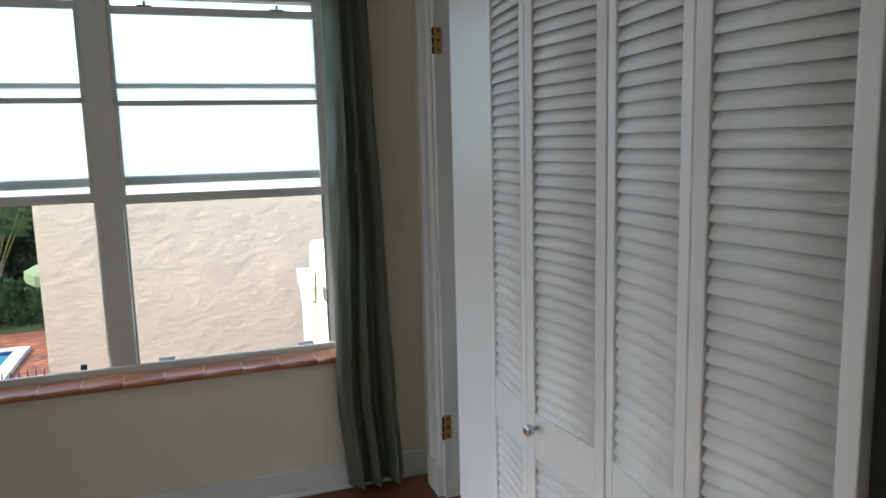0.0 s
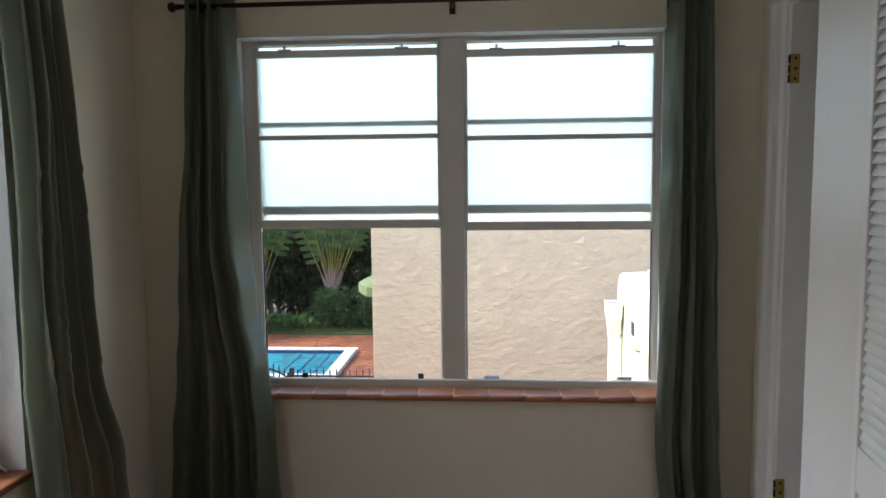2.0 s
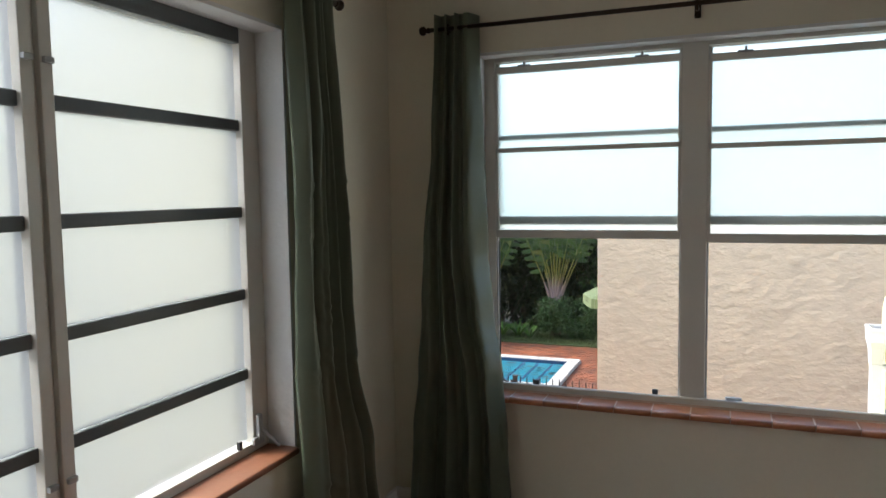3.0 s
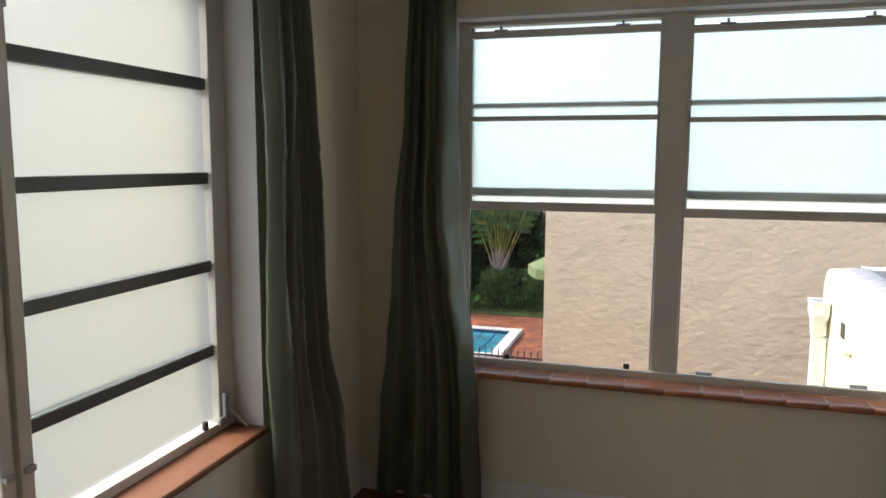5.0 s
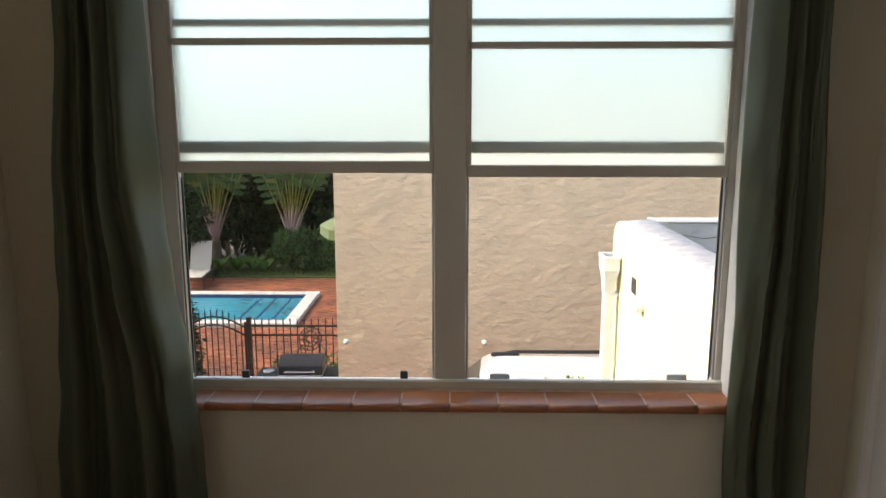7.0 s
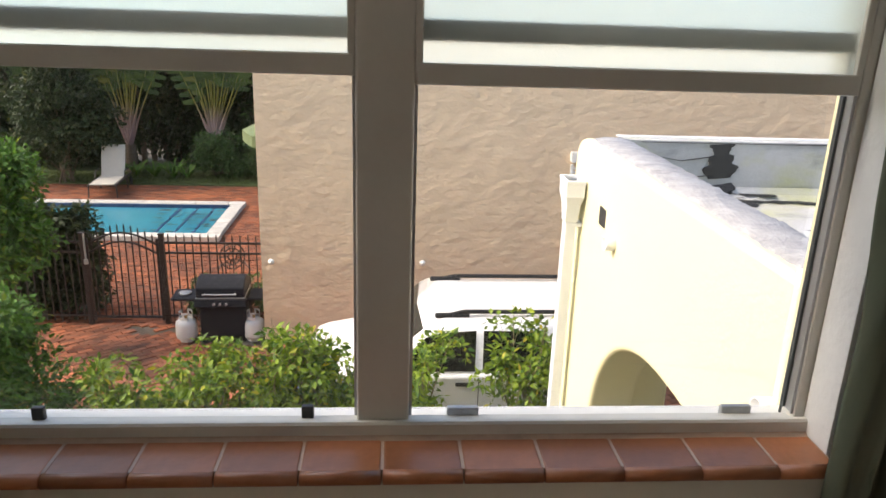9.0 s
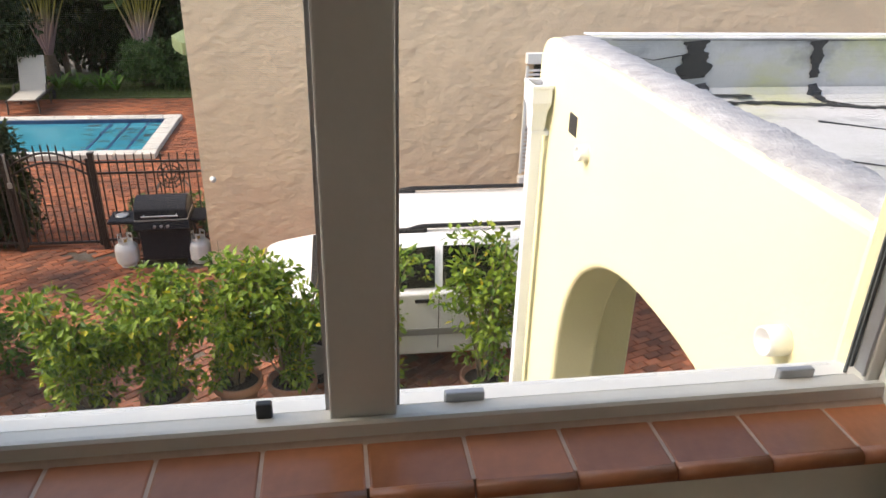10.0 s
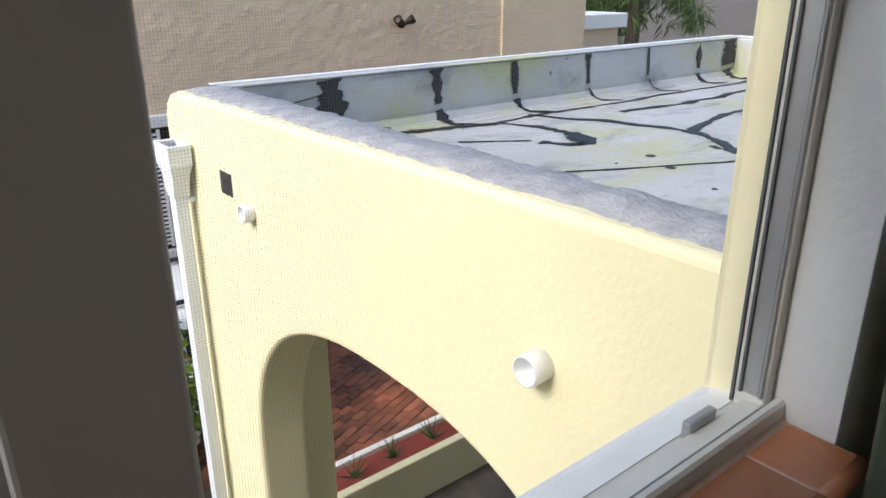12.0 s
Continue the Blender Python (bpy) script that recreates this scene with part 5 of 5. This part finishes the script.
bm = prism(B(), [(-0.28, 0.785)] + [(-0.28 + 0.54 * i / 10, 0.83 + 0.24 * math.sin(math.pi * (0.12 + 0.8 * i / 10)) ** 0.7) for i in range(11)] + [(0.26, 0.785)], -0.36, 0.36, "x")
lid = part("lid", bm, M["bbq"], grill)
lid.modifiers.new("edges", "BEVEL").width = 0.015
part("handle", tube(tube(tube(B(), (-0.25, -0.345, 0.87), (0.25, -0.345, 0.87), 0.013), (-0.22, -0.345, 0.87), (-0.22, -0.28, 0.87), 0.009), (0.22, -0.345, 0.87), (0.22, -0.28, 0.87), 0.009), M["steel"], lid)
part("trim_band", box(B(), -0.365, 0.365, -0.292, 0.262, 0.772, 0.792, 0.004), M["steel"], grill)
for s_ in (-1, 1):
    part("side_shelf", box(B(), min(s_ * 0.38, s_ * (0.6 if s_ > 0 else 0.76)), max(s_ * 0.38, s_ * (0.6 if s_ > 0 else 0.76)), -0.2, 0.22, 0.70, 0.75, 0.02), M["bbq"], grill)
    part("bracket", prism(B(), [(s_ * 0.38, 0.56), (s_ * 0.38, 0.70), (s_ * 0.58, 0.70)], -0.02, 0.02, "y"), M["bbq"], grill)
part("side_burner", lathe(B(), [(0.09, 0), (0.1, 0.02), (0.07, 0.03)], 16, (-0.58, 0, 0.75)), M["steel"], grill, "grey side burner", True)
for x, y in ((-2.97, 11.72), (-2.0, 11.75)):
    tk = thing("gas_tank", pose(x, y, ZG), "white propane gas tank with collar", "gas tank", "gas tanks")
    part("body", lathe(B(), [(0.10, 0.03), (0.145, 0.06), (0.155, 0.1), (0.155, 0.25), (0.145, 0.3), (0.10, 0.335), (0.04, 0.35)], 24), M["tank"], tk, "", True)
    part("foot", lathe(B(), [(0.1, 0.0), (0.105, 0.0), (0.105, 0.05), (0.1, 0.05)], 24), M["tank"], tk)
    bm = B()
    for i in range(20):
        a, b = 2 * math.pi * i / 24, 2 * math.pi * (i + 1) / 24
        hgt = 0.45 if i % 8 in (1, 2, 3, 4, 5) else 0.38
        pa, pb = (0.095 * math.cos(a), 0.095 * math.sin(a)), (0.095 * math.cos(b), 0.095 * math.sin(b))
        if hgt > 0.4:
            v = [bm.verts.new((*pa, 0.43)), bm.verts.new((*pb, 0.43)), bm.verts.new((*pb, 0.46)), bm.verts.new((*pa, 0.46))]
            bm.faces.new(v)
        v = [bm.verts.new((*pa, 0.33)), bm.verts.new((*pb, 0.33)), bm.verts.new((*pb, 0.38)), bm.verts.new((*pa, 0.38))]
        bm.faces.new(v)
        if i % 8 in (1, 5):
            v = [bm.verts.new((*pa, 0.38)), bm.verts.new((*pb, 0.38)), bm.verts.new((*pb, 0.44)), bm.verts.new((*pa, 0.44))]
            bm.faces.new(v)
    col = part("collar", bm, M["tank"], tk)
    col.modifiers.new("thickness", "SOLIDIFY").thickness = 0.006
    part("valve", tube(tube(B(), (0, 0, 0.34), (0, 0, 0.40), 0.02), (-0.03, 0, 0.4), (0.03, 0, 0.4), 0.015), M["brass"], tk)

dark = thing("hedge", pose(0, 0, ZG), "dark shaded hedge behind the gate post", "hedge")
crown("foliage", clump_field(-8.2, -4.72, 12.6, 12.95, 0.1, 1.6, 170, 0.3, 71), 210, 0.12, M["darkleaf"], dark, 72)

# ---- wrought-iron chair and small plant behind the fence ----
chair = thing("garden_chair", pose(-2.55, 13.1, ZG, 0, 0, 15), "ornate dark wrought-iron garden chair", "chair")
part("seat", lathe(B(), [(0.18, 0.42), (0.21, 0.43), (0.21, 0.45), (0.17, 0.455)], 20), M["iron"], chair, "", True)
for sx in (-1, 1):
    for sy in (-1, 1):
        part("leg", tube(tube(B(), (0.15 * sx, 0.15 * sy, 0.43), (0.2 * sx, 0.19 * sy, 0.2), 0.012), (0.2 * sx, 0.19 * sy, 0.2), (0.22 * sx, 0.22 * sy, 0.0), 0.012), M["iron"], chair)
bm = B()
for rad in (0.07, 0.13, 0.2):
    for i in range(20):
        a, b = 2 * math.pi * i / 20, 2 * math.pi * (i + 1) / 20
        tube(bm, (rad * math.cos(a), 0.2, 0.78 + rad * 1.1 * math.sin(a)), (rad * math.cos(b), 0.2, 0.78 + rad * 1.1 * math.sin(b)), 0.010, seg=6)
for i in range(10):
    a = 2 * math.pi * i / 10
    tube(bm, (0.05 * math.cos(a), 0.2, 0.78 + 0.05 * math.sin(a)), (0.2 * math.cos(a), 0.2, 0.78 + 0.22 * math.sin(a)), 0.008, seg=6)
for sx in (-1, 1):
    tube(bm, (0.16 * sx, 0.17, 0.44), (0.18 * sx, 0.2, 0.68), 0.011, seg=6)
part("backrest", bm, M["iron"], chair)
for sx in (-1, 1):
    part("armrest", tube(tube(B(), (0.19 * sx, 0.19, 0.66), (0.25 * sx, -0.1, 0.64), 0.012), (0.25 * sx, -0.1, 0.64), (0.2 * sx, -0.14, 0.44), 0.012), M["iron"], chair)
fern = thing("shrub", pose(-2.3, 12.75, ZG), "low green bush behind the fence", "shrub")
crown("foliage", clump_field(-0.75, 0.45, -0.15, 0.2, 0.15, 0.55, 16, 0.2, 44), 110, 0.09, M["hedgeleaf"], fern, 45)

# ---- sun lounger ----
lg = thing("sun_lounger", pose(-7.36, 20.9, ZG, 0, 0, 5), "pale sling sun lounger with raised back", "sun lounger")
part("seat", box(B(), -0.3, 0.3, -0.75, 0.35, 0.32, 0.35, 0.012), M["sling"], lg, "pale woven sling")
bk = part("backrest", box(B(), -0.3, 0.3, 0, 0.85, 0, 0.03, 0.012), M["sling"], lg, "pale woven sling")
bk.matrix_basis = pose(0, 0.34, 0.33, 68, 0, 0)
for x in (-0.33, 0.33):
    part("side_rail", box(B(), x - 0.022, x + 0.022, -0.8, 0.8, 0.29, 0.335, 0.006), M["iron"], lg)
    part("armrest", tube(tube(B(), (x * 1.1, 0.0, 0.33), (x * 1.1, 0.1, 0.52), 0.015), (x * 1.1, 0.1, 0.52), (x * 1.1, 0.5, 0.52), 0.018), M["iron"], lg)
    for y in (-0.7, 0.35):
        part("leg", tube(B(), (x, y, 0.31), (x * 1.05, y - 0.03, 0.0), 0.02), M["iron"], lg)
    part("wheel", tube(B(), (x - 0.02, 0.75, 0.12), (x + 0.02, 0.75, 0.12), 0.12, seg=20), M["rubber"], lg)

# ---- parasol at the corner of the house ----
um = thing("parasol", pose(-1.75, 15.6, ZG), "pale green canvas garden parasol, open", "parasol")
part("pole", tube(B(), (0, 0, 0), (0, 0, 3.08), 0.025, seg=12), M["outwhite"], um)
part("base", lathe(B(), [(0.26, 0), (0.27, 0.05), (0.06, 0.1), (0.05, 0.25)], 20), M["bbq"], um, "", True)
bm = B()
apex = bm.verts.new((0, 0, 3.05))
rim = []
for i in range(16):
    a = 2 * math.pi * i / 16
    rad = 1.05 if i % 2 == 0 else 0.99
    rim.append((bm.verts.new((rad * math.cos(a), rad * math.sin(a), 2.52)), bm.verts.new((rad * math.cos(a), rad * math.sin(a), 2.32))))
for i in range(16):
    p, q = rim[i], rim[(i + 1) % 16]
    bm.faces.new((apex, p[0], q[0]))
    bm.faces.new((p[0], p[1], q[1], q[0]))
can = part("canopy", bm, M["canvas"], um)
can.modifiers.new("thickness", "SOLIDIFY").thickness = 0.006
for i in range(8):
    a = math.pi * i / 4
    part("rib", tube(B(), (0, 0, 3.0), (1.0 * math.cos(a), 1.0 * math.sin(a), 2.49), 0.008, seg=6), M["outwhite"], um)

# ---- parked white car ----
car = thing("car", pose(0.85, 9.45, ZG) @ Matrix.Diagonal((1, 1, 0.91, 1)), "white sport-utility car with dark roof rails, parked", "car")
bodyline = [(-1.78, 0.42), (-1.83, 0.55), (-1.82, 0.82), (-1.74, 0.95), (-1.6, 1.01), (-1.15, 1.10), (-0.98, 1.15), (1.9, 1.17), (2.08, 1.12), (2.15, 0.9), (2.17, 0.45), (2.05, 0.33)]


def wheel_cut(cx):
    out = []
    for i in range(13):
        a = math.pi * i / 12
        out.append((cx + 0.40 * math.cos(a), 0.33 + 0.40 * math.sin(a)))
    return out


lower = bodyline + wheel_cut(1.38) + wheel_cut(-1.22) + [(-1.7, 0.33)]
body = part("body", prism(B(), lower, -0.88, 0.88, "y"), M["car"], car)
bvm = body.modifiers.new("rounding", "BEVEL")
bvm.width, bvm.segments, bvm.limit_method = 0.05, 4, "ANGLE"
bm = B()
base_ring = [(-1.02, -0.80), (-1.10, 0.0), (-1.02, 0.80), (1.98, 0.80), (2.05, 0.0), (1.98, -0.80)]
levels = [(1.13, 1.0, 0.0, 0.0), (1.4, 0.97, 0.29, -0.03), (1.67, 0.93, 0.56, -0.08), (1.735, 0.88, 0.65, -0.12), (1.765, 0.76, 0.76, -0.2), (1.78, 0.45, 0.95, -0.4)]
rings = []
for z, k, f, bk_ in levels:
    rings.append([bm.verts.new((x + (f if x < 0 else bk_), y * k, z)) for x, y in base_ring])
for p, q in zip(rings, rings[1:]):
    for i in range(6):
        bm.faces.new((p[i], q[i], q[(i + 1) % 6], p[(i + 1) % 6]))
bm.faces.new(rings[-1])
bmesh.ops.recalc_face_normals(bm, faces=bm.faces)
part("cabin", bm, M["car"], car, "", True)
ws = B()
v = [ws.verts.new(t) for t in ((-1.035, -0.74, 1.155), (-1.115, 0.0, 1.155), (-1.035, 0.74, 1.155), (-0.475, 0.68, 1.66), (-0.52, 0.0, 1.675), (-0.475, -0.68, 1.66))]
ws.faces.new((v[0], v[1], v[4], v[5]))
ws.faces.new((v[1], v[2], v[3], v[4]))
bmesh.ops.recalc_face_normals(ws, faces=ws.faces)
wsp = part("windscreen", ws, M["carglass"], car, "dark windscreen")
wsp.matrix_basis = pose(-0.012, 0, 0.008)
wsp.modifiers.new("thickness", "SOLIDIFY").thickness = 0.006


def side_pane(pts, sgn):
    """A side window given by (x, z), lying on the leaning cabin side."""
    bm = B()
    vs = []
    for x, z in pts:
        k = 1.0 - (z - 1.13) * 0.13
        vs.append(bm.verts.new((x, sgn * (0.80 * k + 0.014), z)))
    bm.faces.new(vs if sgn < 0 else vs[::-1])
    pn = part("window", bm, M["carglass"], car, "dark tinted side glass")
    pn.modifiers.new("thickness", "SOLIDIFY").thickness = 0.006


for sg in (-1, 1):
    side_pane([(-0.80, 1.18), (-0.66, 1.38), (-0.46, 1.59), (-0.3, 1.65), (0.075, 1.675), (0.075, 1.18)], sg)
    side_pane([(0.155, 1.18), (0.155, 1.675), (0.66, 1.67), (0.80, 1.62), (0.88, 1.48), (0.90, 1.18)], sg)
    side_pane([(1.0, 1.25), (0.985, 1.62), (1.58, 1.60), (1.74, 1.25)], sg)
    part("roof_rail", tube(tube(tube(B(), (-0.05, 0.56 * sg, 1.825), (1.55, 0.56 * sg, 1.825), 0.026), (-0.05, 0.56 * sg, 1.825), (-0.3, 0.58 * sg, 1.755), 0.026), (1.55, 0.56 * sg, 1.825), (1.72, 0.56 * sg, 1.755), 0.026), M["black"], car, "dark roof rail")
    for x0, x1 in ((-0.36, 0.02), (1.46, 1.78)):
        part("rail_mount", box(B(), x0, x1, 0.57 * sg - 0.035, 0.57 * sg + 0.035, 1.745, 1.812, 0.03), M["black"], car, "dark rail mount")
    part("side_moulding", box(B(), -0.9, 0.95, 0.87 * sg - 0.02, 0.87 * sg + 0.02, 0.60, 0.69, 0.006), M["steel"], car, "grey side moulding")
    for x in (-0.12, 0.82):
        part("door_handle", box(B(), x - 0.02, x + 0.14, 0.875 * sg - 0.022, 0.875 * sg + 0.022, 1.03, 1.075, 0.01), M["black"], car, "black door handle")
    for x in (-0.86, 0.11, 1.0):
        part("door_gap", box(B(), x - 0.004, x + 0.004, 0.876 * sg - 0.006, 0.876 * sg + 0.006, 0.42, 1.14), M["black"], car)
    part("mirror", box(B(), -0.82, -0.66, min(0.88 * sg, 1.05 * sg), max(0.88 * sg, 1.05 * sg), 1.13, 1.26, 0.03), M["car"], car)
    for x in (-1.22, 1.38):
        wh = part("wheel", tube(B(), (x, 0.70 * sg, 0.34), (x, 0.87 * sg, 0.34), 0.34, seg=32), M["rubber"], car)
        part("rim", lathe(B(), [(0.215, 0), (0.215, 0.012), (0.19, 0.006), (0.05, 0.02), (0.02, 0.02)], 24), M["steel"], wh, "", True).matrix_basis = pose(x, 0.868 * sg, 0.34, 90 if sg < 0 else -90)
    part("headlight", box(B(), -1.83, -1.65, min(0.55 * sg, 0.83 * sg), max(0.55 * sg, 0.83 * sg), 0.78, 0.93, 0.03), M["chrome"], car)
part("cowl", box(B(), -1.2, -1.0, -0.72, 0.72, 1.125, 1.15, 0.01), M["black"], car)
part("bumper", box(B(), -1.9, -1.74, -0.84, 0.84, 0.4, 0.62, 0.04), M["car"], car)

# spiky plants in the planter
for k, x in enumerate((2.62, 3.05, 3.5, 4.2)):
    pl = thing("spiky_plant", pose(x, 7.1, ZG + 0.42), "small dark spiky plant in red mulch", "plant", "planter plants")
    bm = B()
    r = random.Random(140 + k)
    for q in range(14):
        a, el, ln = r.uniform(0, 6.28), r.uniform(0.5, 1.3), r.uniform(0.15, 0.28)
        e = Vector((math.cos(a) * math.cos(el), math.sin(a) * math.cos(el), math.sin(el))) * ln
        tube(bm, (0, 0, -0.01), e, 0.009, 0.001, 4)
    part("leaves", bm, M["hedgeleaf"], pl)

# ---- brick paving ----
BR = mesh_of("brick", box(B(), -0.098, 0.098, -0.047, 0.047, -0.05, 0.0, 0.005, 1), M["brick"])


def lay(x0, x1, y0, y1, tilt, pick):
    """Places of bricks in running bond, turned by tilt degrees about the patch's corner."""
    out = []
    c, s0 = math.cos(radians(tilt)), math.sin(radians(tilt))
    r = random.Random(int(x0 * 10 + y0))
    big = max(x1 - x0, y1 - y0) * 1.5
    nxx, nyy = int(big / 0.203), int(big / 0.1)
    for j in range(-nyy, nyy):
        for i in range(-nxx, nxx):
            u, v = i * 0.203 + (0.1 if j % 2 else 0), j * 0.1
            x, y = x0 + u * c - v * s0, y0 + u * s0 + v * c
            if x0 <= x <= x1 and y0 <= y <= y1 and pick(x, y):
                out.append((x + r.uniform(-0.004, 0.004), y + r.uniform(-0.004, 0.004), ZG + r.uniform(-0.006, 0.004), radians(tilt) + r.uniform(-0.03, 0.03), r.uniform(-0.02, 0.02)))
    return out


def brick_field(name, places, material, label):
    vs, fs = [], []
    tmp = [(-0.098, -0.047), (0.098, -0.047), (0.098, 0.047), (-0.098, 0.047)]
    for x, y, z, a, t in places:
        k = len(vs)
        c, s0 = math.cos(a), math.sin(a)
        for q, zz in ((0.94, 0.0), (1.0, -0.006), (1.0, -0.05)):
            for u, w in tmp:
                vs.append((x + q * (u * c - w * s0), y + q * (u * s0 + w * c), z + zz + u * t))
        fs.append((k, k + 1, k + 2, k + 3))
        for b in (0, 4):
            for i in range(4):
                fs.append((k + b + i, k + b + 4 + i, k + b + 4 + (i + 1) % 4, k + b + (i + 1) % 4))
    me = bpy.data.meshes.new(name)
    me.from_pydata(vs, [], fs)
    me.materials.append(material)
    return tagged(new(name, me), label, "paving", "", "stuff")


def edge_ok(x, y):
    return y > 8.3 + 0.4 * noise.noise((x * 1.3, y * 1.3, 3.0)) and noise.noise((x * 2.2, y * 2.2, 8.0)) < 0.42


near = lay(-2.9, 0.2, 7.7, 9.7, 38, edge_ok)
near.sort(key=lambda p: p[1])
pave = setting("pavement", box(B(), -2.9, 0.2, 7.7, 9.7, ZG - 0.06, ZG - 0.018), M["dirt"], "old red brick paving around the pots", "pavement")
for x, y, z, a, t in near[:300]:
    piece("brick", BR, pave, pose(x, y, z, 0, math.degrees(t), math.degrees(a)))
rest = near[300:] + lay(-7.5, -2.9, 7.7, 12.3, 38, edge_ok) + lay(-2.9, 0.2, 9.7, 11.6, 38, edge_ok) + lay(0.2, 2.2, 8.3, 11.5, 38, edge_ok)
brick_field("brick_path", rest, M["bricks"], "weathered red brick path in running bond")
brick_field("brick_court", lay(2.2, 9.0, 7.3, 11.5, 20, lambda x, y: True), M["bricks"], "red brick court beyond the porch")
brick_field("pool_deck", lay(-10, -1.84, 12.3, 21.7, 0, lambda x, y: not (x < PX1 and PY0 < y < PY1)), M["deck"], "orange-red brick pool deck")
